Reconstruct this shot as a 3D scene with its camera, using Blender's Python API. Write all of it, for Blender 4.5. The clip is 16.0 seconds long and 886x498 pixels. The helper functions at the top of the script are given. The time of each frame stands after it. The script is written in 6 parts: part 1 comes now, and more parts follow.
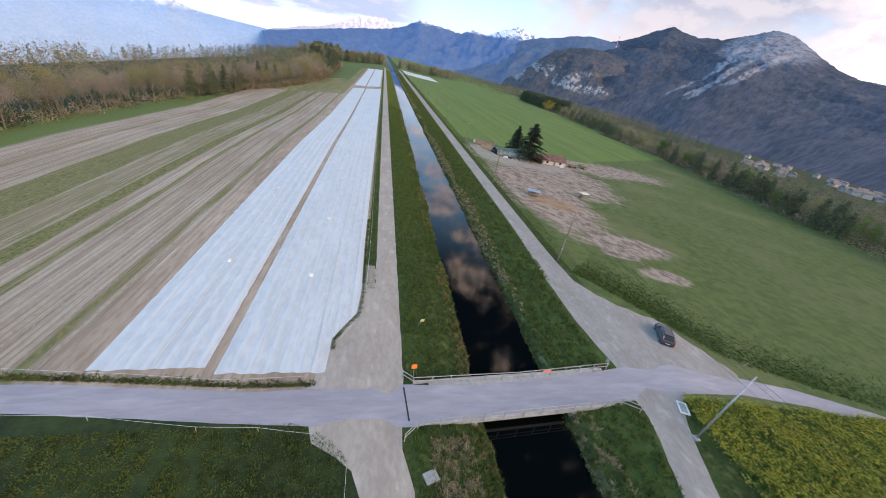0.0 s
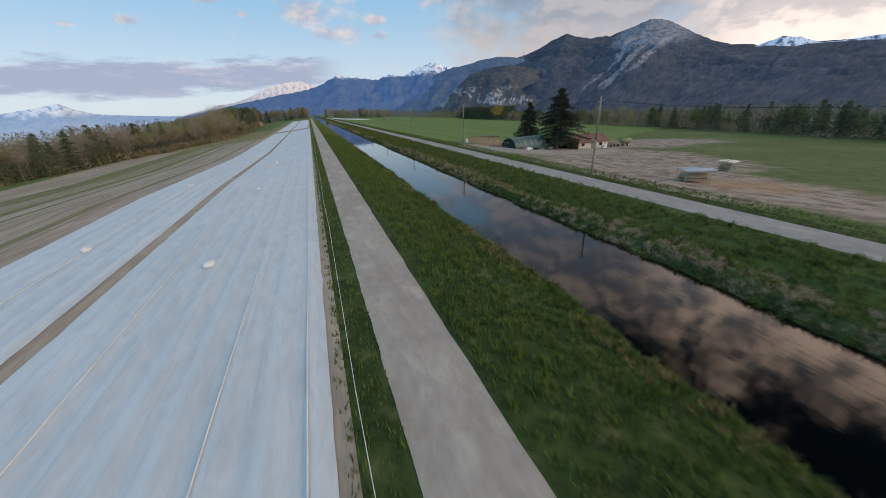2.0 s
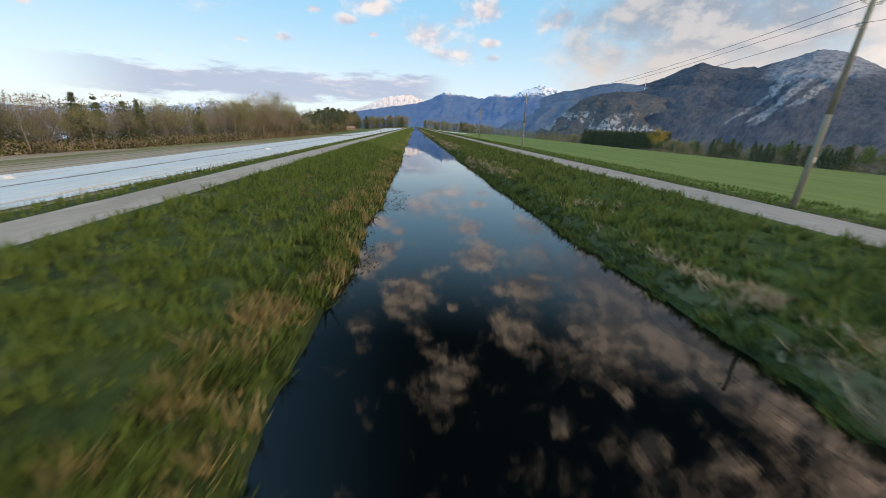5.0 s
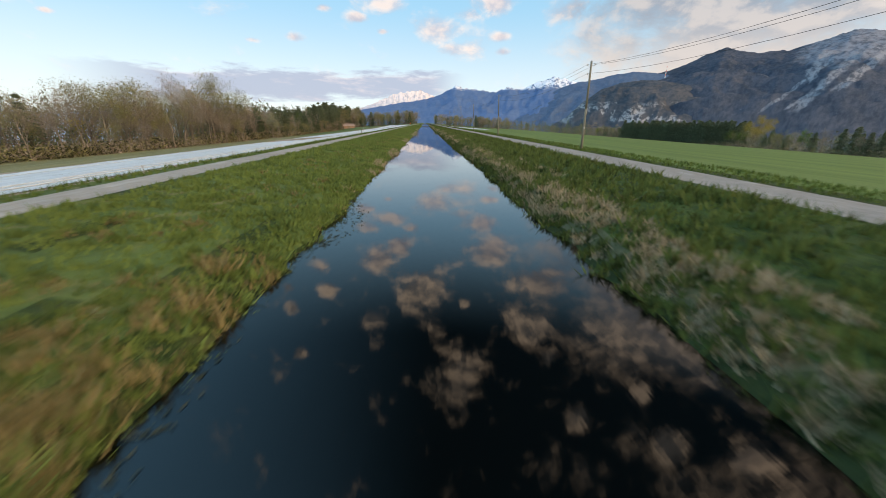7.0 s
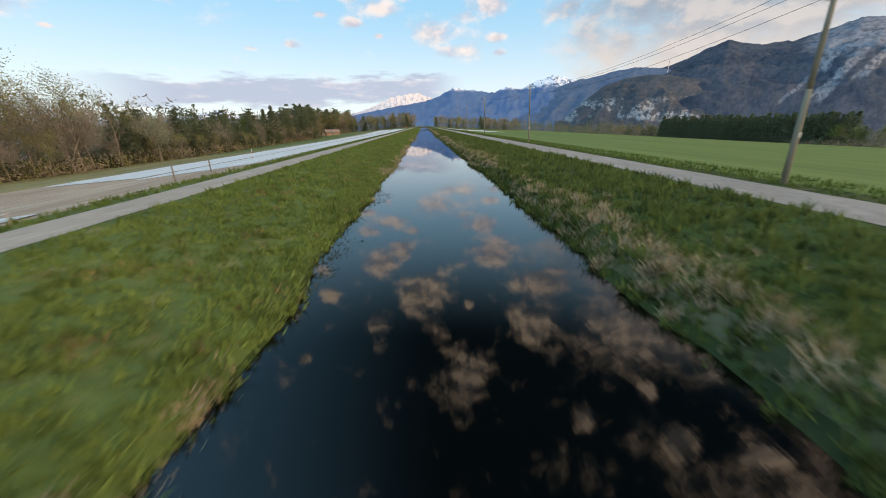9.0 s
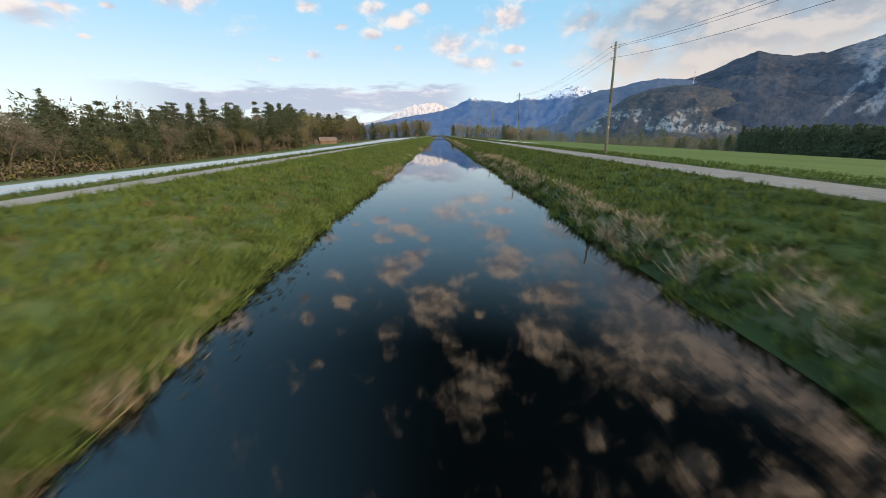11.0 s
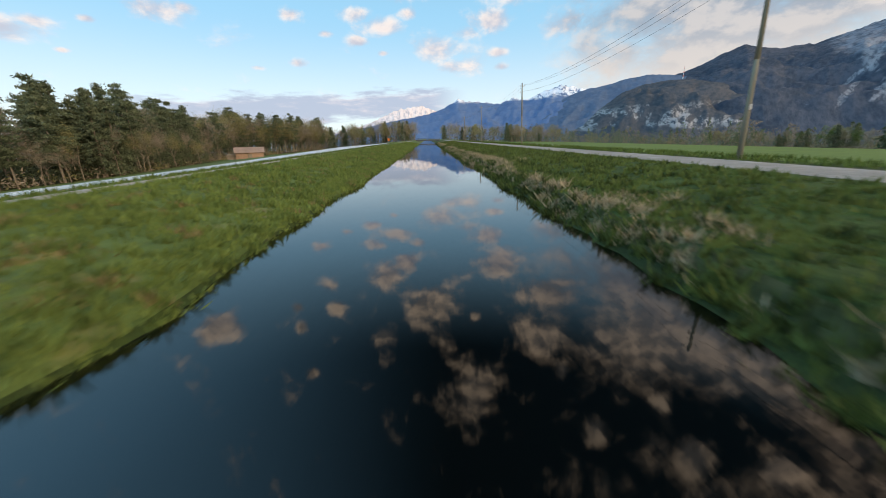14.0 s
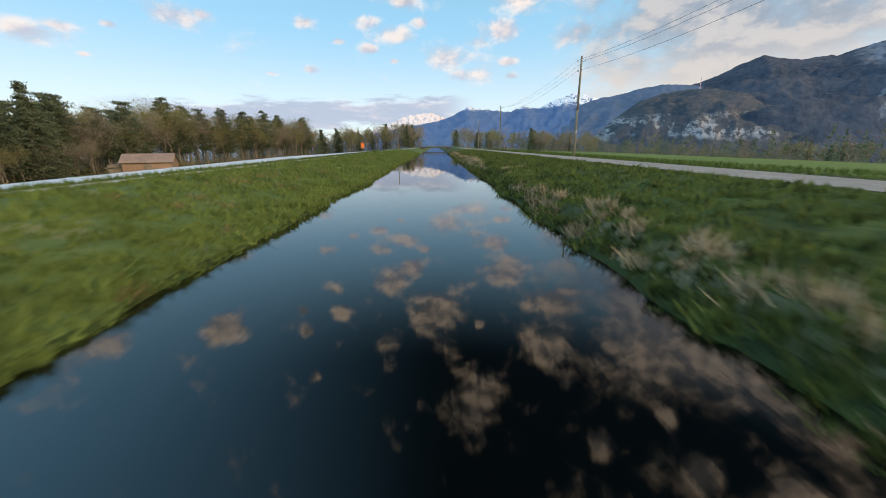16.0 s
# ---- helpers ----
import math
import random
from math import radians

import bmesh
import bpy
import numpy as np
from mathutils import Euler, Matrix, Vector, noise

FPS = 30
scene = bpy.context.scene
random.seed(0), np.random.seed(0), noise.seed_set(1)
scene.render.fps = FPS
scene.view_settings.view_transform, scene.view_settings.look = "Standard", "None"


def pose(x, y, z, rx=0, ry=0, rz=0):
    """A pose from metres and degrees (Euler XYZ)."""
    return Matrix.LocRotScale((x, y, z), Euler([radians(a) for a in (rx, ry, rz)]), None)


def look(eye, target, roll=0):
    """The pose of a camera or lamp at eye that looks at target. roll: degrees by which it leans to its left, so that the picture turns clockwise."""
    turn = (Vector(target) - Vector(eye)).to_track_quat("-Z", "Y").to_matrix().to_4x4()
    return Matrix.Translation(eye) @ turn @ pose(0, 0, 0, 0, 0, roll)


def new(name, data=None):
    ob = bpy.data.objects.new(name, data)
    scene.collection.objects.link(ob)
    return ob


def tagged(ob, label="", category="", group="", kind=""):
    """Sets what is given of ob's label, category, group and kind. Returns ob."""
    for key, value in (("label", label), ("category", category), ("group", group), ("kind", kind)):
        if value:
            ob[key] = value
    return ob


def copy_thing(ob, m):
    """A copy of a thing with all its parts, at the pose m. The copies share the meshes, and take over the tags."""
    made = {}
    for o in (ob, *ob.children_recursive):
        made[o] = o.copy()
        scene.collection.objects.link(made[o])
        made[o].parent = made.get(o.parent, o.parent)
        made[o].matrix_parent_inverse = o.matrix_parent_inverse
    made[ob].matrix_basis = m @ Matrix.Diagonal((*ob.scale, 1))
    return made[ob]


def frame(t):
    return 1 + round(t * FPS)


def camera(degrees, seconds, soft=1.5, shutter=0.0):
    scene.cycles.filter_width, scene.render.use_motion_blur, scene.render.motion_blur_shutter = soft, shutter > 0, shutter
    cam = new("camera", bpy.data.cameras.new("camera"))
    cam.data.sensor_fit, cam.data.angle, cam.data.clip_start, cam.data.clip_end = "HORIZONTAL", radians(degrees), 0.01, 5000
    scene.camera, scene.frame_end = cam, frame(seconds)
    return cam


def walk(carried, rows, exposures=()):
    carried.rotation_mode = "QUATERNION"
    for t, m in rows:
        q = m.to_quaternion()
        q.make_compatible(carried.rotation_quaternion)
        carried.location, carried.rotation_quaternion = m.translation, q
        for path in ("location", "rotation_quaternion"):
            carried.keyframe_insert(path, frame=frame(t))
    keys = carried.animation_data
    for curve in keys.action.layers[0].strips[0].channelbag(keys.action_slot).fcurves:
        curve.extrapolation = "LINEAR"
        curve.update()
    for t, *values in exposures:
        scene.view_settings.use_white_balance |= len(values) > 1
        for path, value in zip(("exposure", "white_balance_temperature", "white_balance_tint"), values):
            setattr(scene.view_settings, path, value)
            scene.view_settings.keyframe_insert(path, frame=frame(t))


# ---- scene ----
# The flight: a small camera drone dives to a field canal and follows it just over the water.
cam = camera(103.8, 16.0, soft=0.65, shutter=0.12)


def drone(t, x, y, z, yaw, pitch, roll):
    return t, pose(x, y, z, 90 + pitch, 0, yaw) @ pose(0, 0, 0, 0, 0, roll)


walk(cam, [
    drone(0.0, -4.12, -29.78, 27.38, -13.44, -27.77, 10.76),
    drone(0.5, -3.37, -19.84, 19.48, -7.71, -25.13, 12.62),
    drone(1.0, -3.76, -6.67, 14.13, -8.64, -24.78, 9.01),
    drone(1.5, -4.58, 10.41, 10.47, -15.48, -23.40, 2.36),
    drone(2.0, -4.15, 27.08, 8.85, -18.98, -22.01, -2.27),
    drone(2.5, -1.48, 45.37, 7.32, -16.74, -23.67, -0.66),
    drone(3.0, 1.65, 64.60, 5.69, -12.54, -22.83, 3.27),
    drone(3.5, 4.86, 82.85, 4.72, -10.22, -21.09, 4.37),
    drone(4.0, 6.45, 99.27, 3.81, -9.71, -19.53, 4.84),
    drone(4.5, 8.03, 117.19, 3.32, -7.31, -19.04, 4.04),
    drone(7.0, 11.03, 206.75, 2.59, -3.28, -19.93, 1.34),
    drone(7.5, 11.07, 225.25, 2.39, -3.15, -18.32, 0.70),
    drone(8.0, 10.82, 243.77, 2.62, -4.07, -18.94, -0.62),
    drone(8.5, 10.86, 262.36, 2.79, -3.30, -19.42, -0.05),
    drone(9.0, 10.72, 280.15, 2.97, -2.94, -19.62, -0.34),
    drone(9.5, 10.82, 297.70, 2.69, -2.51, -19.78, 0.09),
    drone(10.0, 11.14, 315.67, 2.15, -0.76, -18.07, 0.85),
    drone(12.5, 11.16, 403.18, 1.70, -1.63, -18.41, -0.65),
    drone(13.0, 11.18, 421.29, 1.56, -2.02, -18.16, -1.08),
    drone(13.5, 11.48, 439.24, 1.58, -2.00, -17.82, -1.38),
    drone(14.0, 11.78, 458.06, 1.50, -2.03, -17.66, -1.40),
    drone(14.5, 11.94, 476.23, 1.45, -1.55, -17.63, -0.96),
    drone(15.0, 12.12, 494.59, 1.46, -0.89, -17.76, -0.04),
    drone(15.5, 12.23, 511.66, 1.27, -1.04, -16.74, -0.20),
    drone(16.0, 12.30, 529.72, 1.32, -0.98, -16.56, -0.39),
], exposures=[(0.0, 0.5, 6250, 22), (0.5, 0.25, 6250, 20), (1.0, 0.02, 6250, 18), (1.5, -0.1, 6300, 16), (2.0, -0.17, 6350, 15), (3.0, -0.08, 6400, 14), (4.0, 0.1, 6500, 12),
             (7.0, 0.25, 6850, 13), (12.0, 0.25, 6750, 12), (16.0, 0.22, 6650, 11)])


# ---- node helpers ----
class Nodes:
    """Short hand for building one node tree."""

    def __init__(self, tree):
        self.tree = tree
        tree.nodes.clear()

    def add(self, kind, **values):
        n = self.tree.nodes.new(kind)
        for key, value in values.items():
            setattr(n, key, value)
        return n

    def link(self, a, b):
        self.tree.links.new(a, b)

    def put(self, socket, value):
        if isinstance(value, bpy.types.NodeSocket):
            self.link(value, socket)
        else:
            socket.default_value = value

    def math(self, op, a, b=0.0, c=0.0, clamp=False):
        n = self.add("ShaderNodeMath", operation=op, use_clamp=clamp)
        for k, v in enumerate((a, b, c)):
            self.put(n.inputs[k], v)
        return n.outputs[0]

    def ramp01(self, v, lo, hi):
        n = self.add("ShaderNodeMapRange", interpolation_type="SMOOTHSTEP")
        self.put(n.inputs["Value"], v)
        self.put(n.inputs["From Min"], lo)
        self.put(n.inputs["From Max"], hi)
        return n.outputs[0]

    def mix(self, f, a, b, blend="MIX"):
        n = self.add("ShaderNodeMix", data_type="RGBA", blend_type=blend)
        self.put(n.inputs["Factor"], f)
        self.put(n.inputs[6], a if isinstance(a, bpy.types.NodeSocket) else (*a, 1))
        self.put(n.inputs[7], b if isinstance(b, bpy.types.NodeSocket) else (*b, 1))
        return n.outputs[2]

    def noise(self, vec, scale, detail=4.0, rough=0.55, distort=0.0):
        n = self.add("ShaderNodeTexNoise")
        self.put(n.inputs["Vector"], vec)
        n.inputs["Scale"].default_value = scale
        n.inputs["Detail"].default_value = detail
        n.inputs["Roughness"].default_value = rough
        n.inputs["Distortion"].default_value = distort
        return n.outputs["Fac"]

    def scaled(self, vec, x, y, z):
        n = self.add("ShaderNodeMapping")
        self.put(n.inputs["Vector"], vec)
        n.inputs["Scale"].default_value = (x, y, z)
        return n.outputs[0]


# ---- sky and sun ----
SUN_EL, SUN_AZ = radians(27), radians(132)
world = bpy.data.worlds.new("sky")
scene.world = world
world.use_nodes = True
w = Nodes(world.node_tree)
sky = w.add("ShaderNodeTexSky", sky_type="NISHITA", sun_disc=False, sun_elevation=SUN_EL, sun_rotation=SUN_AZ,
            altitude=400, air_density=1.0, dust_density=0.6, ozone_density=1.6)
tc = w.add("ShaderNodeTexCoord")
sep = w.add("ShaderNodeSeparateXYZ")
w.link(tc.outputs["Generated"], sep.inputs[0])
dx, dy, dz = sep.outputs
elev = w.math("ARCSINE", dz)
azim = w.math("ARCTAN2", dx, dy)
way = tc.outputs["Generated"]
# bearing and height as a plane, so that clouds lie broader than high
plane = w.add("ShaderNodeCombineXYZ")
w.put(plane.inputs[0], azim)
w.put(plane.inputs[1], w.math("SUBTRACT", w.math("MULTIPLY", elev, 1.7), w.math("MULTIPLY", w.math("MULTIPLY", elev, elev), 0.45)))
flat = plane.outputs[0]
lump = w.noise(flat, 9.5, 9.0, 0.58, 0.2)
lifted = w.add("ShaderNodeVectorMath", operation="ADD")
w.link(flat, lifted.inputs[0])
lifted.inputs[1].default_value = (-0.010, 0.024, 0.0)
lump_up = w.noise(lifted.outputs[0], 9.5, 9.0, 0.58, 0.2)
# evening cumulus: bearing, height and half width in degrees
LOW_PUFFS = [(-45.1, 11.1, 3.1), (-43, 12.0, 1.8), (-32.5, 14.7, 3.2), (-30, 15.2, 1.6), (-41.6, 9.7, 0.7), (-38.9, 12.9, 0.9), (-18.0, 15.8, 2.0), (-9.3, 16.3, 2.3), (-6.3, 15.1, 3.0), (-9.6, 13.2, 1.4),
             (-13.8, 13.9, 1.1), (-17.9, 10.3, 1.3), (-23.0, 9.5, 1.0), (-2.2, 16.5, 1.6), (2.2, 12.3, 4.0), (5.9, 14.1, 2.0), (9.8, 15.4, 3.3), (11.1, 11.6, 1.4), (5.2, 10.0, 3.0), (11.2, 9.7, 1.1),
             (18.7, 14.0, 3.5), (-6.0, 11.8, 0.8)]
HIGH_PUFFS = [(-8.4, 21.3, 3.6), (-4.4, 19.4, 2.6), (-17.8, 21.9, 1.6), (-22.9, 24.3, 1.0), (-17.0, 25.9, 1.7), (-22.8, 27.5, 1.2), (-34.6, 24.7, 3.0), (-46.9, 22.3, 2.8), (-0.5, 26.5, 4.2), (-9.0, 30.6, 2.3),
              (7.7, 28.6, 0.9), (11.3, 19.7, 3.6), (20.6, 24.2, 4.4), (19.0, 31.0, 3.4), (29.8, 29.4, 1.9), (24.0, 35.1, 1.8), (7.2, 40.5, 5.2), (39.1, 36.2, 1.8), (40.6, 29.0, 1.6), (47.0, 30.8, 1.6),
              (35.3, 24.4, 2.8), (45.0, 40.0, 2.6), (30.0, 42.0, 2.4), (59.0, 40.5, 3.2), (64.5, 33.0, 4.0), (66.0, 26.0, 3.5), (54.0, 37.5, 2.8), (-22.4, 34.2, 1.1)]
field = 0.0
low_flat = w.scaled(flat, 1.0, 1.55, 1.0)
for paz, pel, pr in LOW_PUFFS + HIGH_PUFFS:
    squash = 1.55 if pel < 18 else 1.0
    far_off = w.add("ShaderNodeVectorMath", operation="DISTANCE")
    w.link(low_flat if pel < 18 else flat, far_off.inputs[0])
    far_off.inputs[1].default_value = (radians(paz), (radians(pel) * 1.7 - 0.45 * radians(pel) ** 2) * squash, 0.0)
    field = w.math("MAXIMUM", field, w.ramp01(far_off.outputs["Value"], radians(pr) * 1.75, 0.0))
# a broken sheet over the right-hand side, and loose cloud behind
sheet = w.math("MULTIPLY", w.ramp01(azim, 0.10, 0.62), w.math("SUBTRACT", 1.0, w.math("MULTIPLY", w.ramp01(elev, 0.42, 0.64), 0.66)))
sheet = w.math("MULTIPLY", sheet, w.ramp01(elev, 0.02, 0.10))
behind = w.math("MULTIPLY", w.ramp01(dy, 0.25, -0.3), 0.42)
wide = w.noise(flat, 5.5, 7.0, 0.6, 0.3)
thin = w.math("ADD", w.math("MULTIPLY", sheet, 0.95), w.math("ADD", w.math("MULTIPLY", w.math("SUBTRACT", wide, 0.5), 1.7), w.math("MULTIPLY", w.math("SUBTRACT", lump, 0.5), 0.7)))
# a loose flock of cumulus high over the canal
flock = w.math("MULTIPLY", w.math("MULTIPLY", w.ramp01(azim, -0.24, -0.06), w.math("SUBTRACT", 1.0, w.ramp01(azim, 0.42, 0.66))),
               w.math("MULTIPLY", w.ramp01(elev, 0.26, 0.36), w.math("SUBTRACT", 1.0, w.ramp01(elev, 0.50, 0.74))))
raw = w.math("ADD", w.math("ADD", w.math("MULTIPLY", w.math("MAXIMUM", field, behind), 0.82), w.math("MULTIPLY", flock, 0.13)), w.math("MULTIPLY", w.math("SUBTRACT", lump, 0.5), 2.3))
dens = w.math("MAXIMUM", w.ramp01(raw, 0.14, 0.95), w.math("MULTIPLY", w.ramp01(thin, 0.30, 0.95), 0.92))
# one long flat bank low over the range
bank_vec = w.add("ShaderNodeCombineXYZ")
w.put(bank_vec.inputs[0], w.math("MULTIPLY", azim, 5.0))
w.put(bank_vec.inputs[1], w.math("MULTIPLY", elev, 22.0))
bank_n = w.noise(bank_vec.outputs[0], 1.6, 6.0, 0.6)
e2 = w.math("ADD", w.math("SUBTRACT", elev, w.math("MULTIPLY", azim, 0.035)), w.math("MULTIPLY", w.math("SUBTRACT", bank_n, 0.5), 0.085))
bank = w.math("MULTIPLY", w.ramp01(e2, 0.052, 0.072), w.math("SUBTRACT", 1.0, w.ramp01(e2, 0.110, 0.128)))
bank = w.math("MULTIPLY", bank, w.math("MULTIPLY", w.ramp01(azim, -0.78, -0.55), w.math("SUBTRACT", 1.0, w.ramp01(azim, 0.0, 0.12))))
lit = w.ramp01(w.math("SUBTRACT", lump, lump_up), -0.10, 0.14)
lit = w.math("MULTIPLY", lit, w.math("SUBTRACT", 1.15, w.math("MULTIPLY", w.ramp01(raw, 0.5, 1.1), 0.45)))
cloud_col = w.mix(lit, (0.50, 0.50, 0.58), (0.95, 0.81, 0.72))
cloud_col = w.mix(w.ramp01(elev, 0.25, 0.5), cloud_col, w.mix(lit, (0.40, 0.375, 0.35), (1.85, 1.43, 1.02)))
bank_col = w.mix(w.ramp01(w.math("ADD", bank_n, w.math("MULTIPLY", elev, 2.0)), 0.66, 1.0), (0.40, 0.465, 0.61), (0.94, 0.80, 0.78))
CLEAR = 0.10
nishita = w.mix(1.0, sky.outputs[0], (CLEAR, CLEAR, CLEAR), "MULTIPLY")
day = w.mix(w.ramp01(elev, 0.02, 0.30), (0.76, 0.90, 0.96), (0.33, 0.67, 0.93))
deep = w.mix(w.ramp01(azim, 0.08, -1.40), (0.005, 0.018, 0.032), (0.42, 1.00, 1.55))
day = w.mix(w.ramp01(elev, 0.27, 0.60), day, deep)
blue = w.mix(w.math("ADD", 0.8, w.math("MULTIPLY", w.ramp01(elev, 0.25, 0.60), 0.2)), nishita, day)
veil_col = w.mix(w.ramp01(w.math("ADD", wide, w.math("MULTIPLY", w.math("SUBTRACT", lump, lump_up), 1.2)), 0.40, 0.66), (0.30, 0.31, 0.36), (0.60, 0.53, 0.49))
veil_col = w.mix(w.ramp01(elev, 0.24, 0.10), veil_col, (0.66, 0.57, 0.51))
veil_col = w.mix(w.ramp01(elev, 0.33, 0.55), veil_col, w.mix(lit, (0.42, 0.395, 0.37), (1.40, 1.12, 0.86)))
veil_col = w.mix(w.math("MULTIPLY", w.ramp01(azim, 0.82, 1.05), w.math("ADD", 0.25, w.math("MULTIPLY", w.ramp01(lump, 0.42, 0.58), 0.6))), veil_col, w.mix(w.ramp01(elev, 0.25, 0.5), (1.6, 1.30, 1.05), (3.4, 2.5, 1.8)))
cloud_col = w.mix(w.ramp01(sheet, 0.15, 0.7), cloud_col, veil_col)
seen = w.mix(w.math("MULTIPLY", dens, 0.86), blue, cloud_col)
seen = w.mix(w.math("MULTIPLY", bank, 0.85), seen, bank_col)
bg = w.add("ShaderNodeBackground")
w.link(seen, bg.inputs[0])
bg.inputs[1].default_value = 1.0
wout = w.add("ShaderNodeOutputWorld")
w.link(bg.outputs[0], wout.inputs[0])

sun_data = bpy.data.lights.new("sun", "SUN")
sun_data.energy, sun_data.angle, sun_data.color = 1.7, radians(30), (1.0, 0.83, 0.62)
sun = new("sun", sun_data)
sun.matrix_world = look((400 * math.sin(SUN_AZ), 400 * math.cos(SUN_AZ), 400 * math.tan(SUN_EL)), (0, 0, 0))


# ---- materials ----
def material(name, base, dark, scale=2.0, rough=0.9, bump=0.2, metal=0.0, light=None, stretch=(1, 1, 1), spread=0.30, spec=0.3, per_object=False,
             bump_scale=None, furrow=0.0):
    """A surface of two base tones broken at two scales, with fine relief."""
    m = bpy.data.materials.new(name)
    m.use_nodes = True
    n = Nodes(m.node_tree)
    co = n.add("ShaderNodeTexCoord").outputs["Object"]
    if per_object:
        r = n.add("ShaderNodeObjectInfo").outputs["Random"]
        sh = n.add("ShaderNodeVectorMath", operation="ADD")
        n.link(co, sh.inputs[0])
        cx = n.add("ShaderNodeCombineXYZ")
        n.put(cx.inputs[0], n.math("MULTIPLY", r, 50.0))
        n.link(cx.outputs[0], sh.inputs[1])
        co = sh.outputs[0]
    v = n.scaled(co, *stretch)
    a = n.noise(v, scale, 10.0, 0.70)
    b = n.noise(v, scale * 0.13, 3.0, 0.5)
    col = n.mix(n.ramp01(n.math("ADD", n.math("MULTIPLY", a, 0.6), n.math("MULTIPLY", b, 0.4)), 0.5 - spread / 2, 0.5 + spread / 2), dark, base)
    if light:
        col = n.mix(n.math("MULTIPLY", n.ramp01(n.noise(v, scale * 0.37, 4.0, 0.6), 0.52, 0.72), 0.75), col, light)
    if furrow:
        sp = n.add("ShaderNodeSeparateXYZ")
        n.link(co, sp.inputs[0])
        wave = n.math("SINE", n.math("MULTIPLY", n.math("ADD", sp.outputs[0], n.math("MULTIPLY", b, 0.5)), 6.2832 / furrow))
        broken = n.ramp01(n.noise(n.scaled(co, 0.5, 0.25, 1), 1.3, 6.0, 0.7), 0.40, 0.60)
        col = n.mix(n.math("MULTIPLY", n.math("MULTIPLY", n.ramp01(wave, 0.1, 0.9), broken), 0.75), col, dark)
    if per_object:
        col = n.mix(n.math("MULTIPLY", n.math("SUBTRACT", 1.0, r), 0.35), col, dark)
    p = n.add("ShaderNodeBsdfPrincipled")
    n.link(col, p.inputs["Base Color"])
    p.inputs["Metallic"].default_value = metal
    p.inputs["Specular IOR Level"].default_value = spec
    n.put(p.inputs["Roughness"], n.math("ADD", rough - 0.08, n.math("MULTIPLY", a, 0.16), clamp=True))
    if bump:
        bn = n.add("ShaderNodeBump")
        bn.inputs["Strength"].default_value = bump
        bn.inputs["Distance"].default_value = 0.05
        n.link(n.noise(v, bump_scale or scale * 3, 5.0, 0.6), bn.inputs["Height"])
        n.link(bn.outputs[0], p.inputs["Normal"])
    o = n.add("ShaderNodeOutputMaterial")
    n.link(p.outputs[0], o.inputs[0])
    return m


def leafy(name, base, dark, scale=1.0, single=0.55, patchy=0.5, span=(0.2, 1.0)):
    """Leaves and blades: tone varies leaf by leaf and from plant to plant, with some light let through."""
    m = bpy.data.materials.new(name)
    m.use_nodes = True
    n = Nodes(m.node_tree)
    co = n.add("ShaderNodeTexCoord").outputs["Object"]
    r = n.add("ShaderNodeObjectInfo").outputs["Random"]
    isl = n.add("ShaderNodeNewGeometry").outputs["Random Per Island"]
    f = n.math("ADD", n.math("MULTIPLY", isl, single), n.math("ADD", n.math("MULTIPLY", n.noise(co, scale, 3.0), patchy), n.math("MULTIPLY", r, 0.2)))
    col = n.mix(n.ramp01(f, *span), dark, base)
    p = n.add("ShaderNodeBsdfPrincipled")
    n.link(col, p.inputs["Base Color"])
    p.inputs["Roughness"].default_value = 0.75
    p.inputs["Specular IOR Level"].default_value = 0.2
    t = n.add("ShaderNodeBsdfTranslucent")
    n.link(col, t.inputs["Color"])
    mx = n.add("ShaderNodeMixShader")
    mx.inputs[0].default_value = 0.25
    n.link(p.outputs[0], mx.inputs[1])
    n.link(t.outputs[0], mx.inputs[2])
    o = n.add("ShaderNodeOutputMaterial")
    n.link(mx.outputs[0], o.inputs[0])
    return m


M_BANK = material("bank_grass", (0.052, 0.080, 0.015), (0.016, 0.029, 0.006), 2.2, 0.95, 0.9, light=(0.12, 0.12, 0.038))
# Right bank copy: lush growth and its turn from the light, in tone.
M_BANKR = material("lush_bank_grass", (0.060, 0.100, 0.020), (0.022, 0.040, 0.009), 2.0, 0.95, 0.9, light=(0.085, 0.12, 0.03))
M_MOWN = material("mown_bank_grass", (0.118, 0.165, 0.040), (0.064, 0.096, 0.023), 1.8, 0.95, 0.9, light=(0.24, 0.205, 0.08))
M_BERM = material("dry_berm", (0.10, 0.10, 0.045), (0.035, 0.045, 0.015), 1.1, 0.95, 0.7, light=(0.24, 0.20, 0.12), stretch=(1, 0.5, 1))
M_MEADOW = material("meadow", (0.12, 0.165, 0.040), (0.085, 0.125, 0.030), 0.6, 0.95, 0.4, light=(0.16, 0.18, 0.06))
M_CROP = material("young_crop", (0.138, 0.200, 0.042), (0.092, 0.142, 0.030), 1.2, 0.95, 0.4, stretch=(1, 0.05, 1))
M_SOIL = material("dry_soil", (0.46, 0.35, 0.255), (0.28, 0.205, 0.145), 1.1, 0.95, 0.7, light=(0.50, 0.43, 0.335), stretch=(1, 0.2, 1), furrow=0.85)
M_STUBBLE = material("weedy_stubble", (0.27, 0.225, 0.09), (0.15, 0.145, 0.05), 1.0, 0.95, 0.6, light=(0.31, 0.27, 0.16), stretch=(1, 0.16, 1), furrow=1.3)
M_DARKGRASS = material("dark_grass", (0.040, 0.060, 0.016), (0.014, 0.024, 0.007), 1.4, 0.95, 0.9)
M_BED = material("canal_mud", (0.05, 0.045, 0.03), (0.025, 0.022, 0.015), 1.0, 0.9, 0.4)
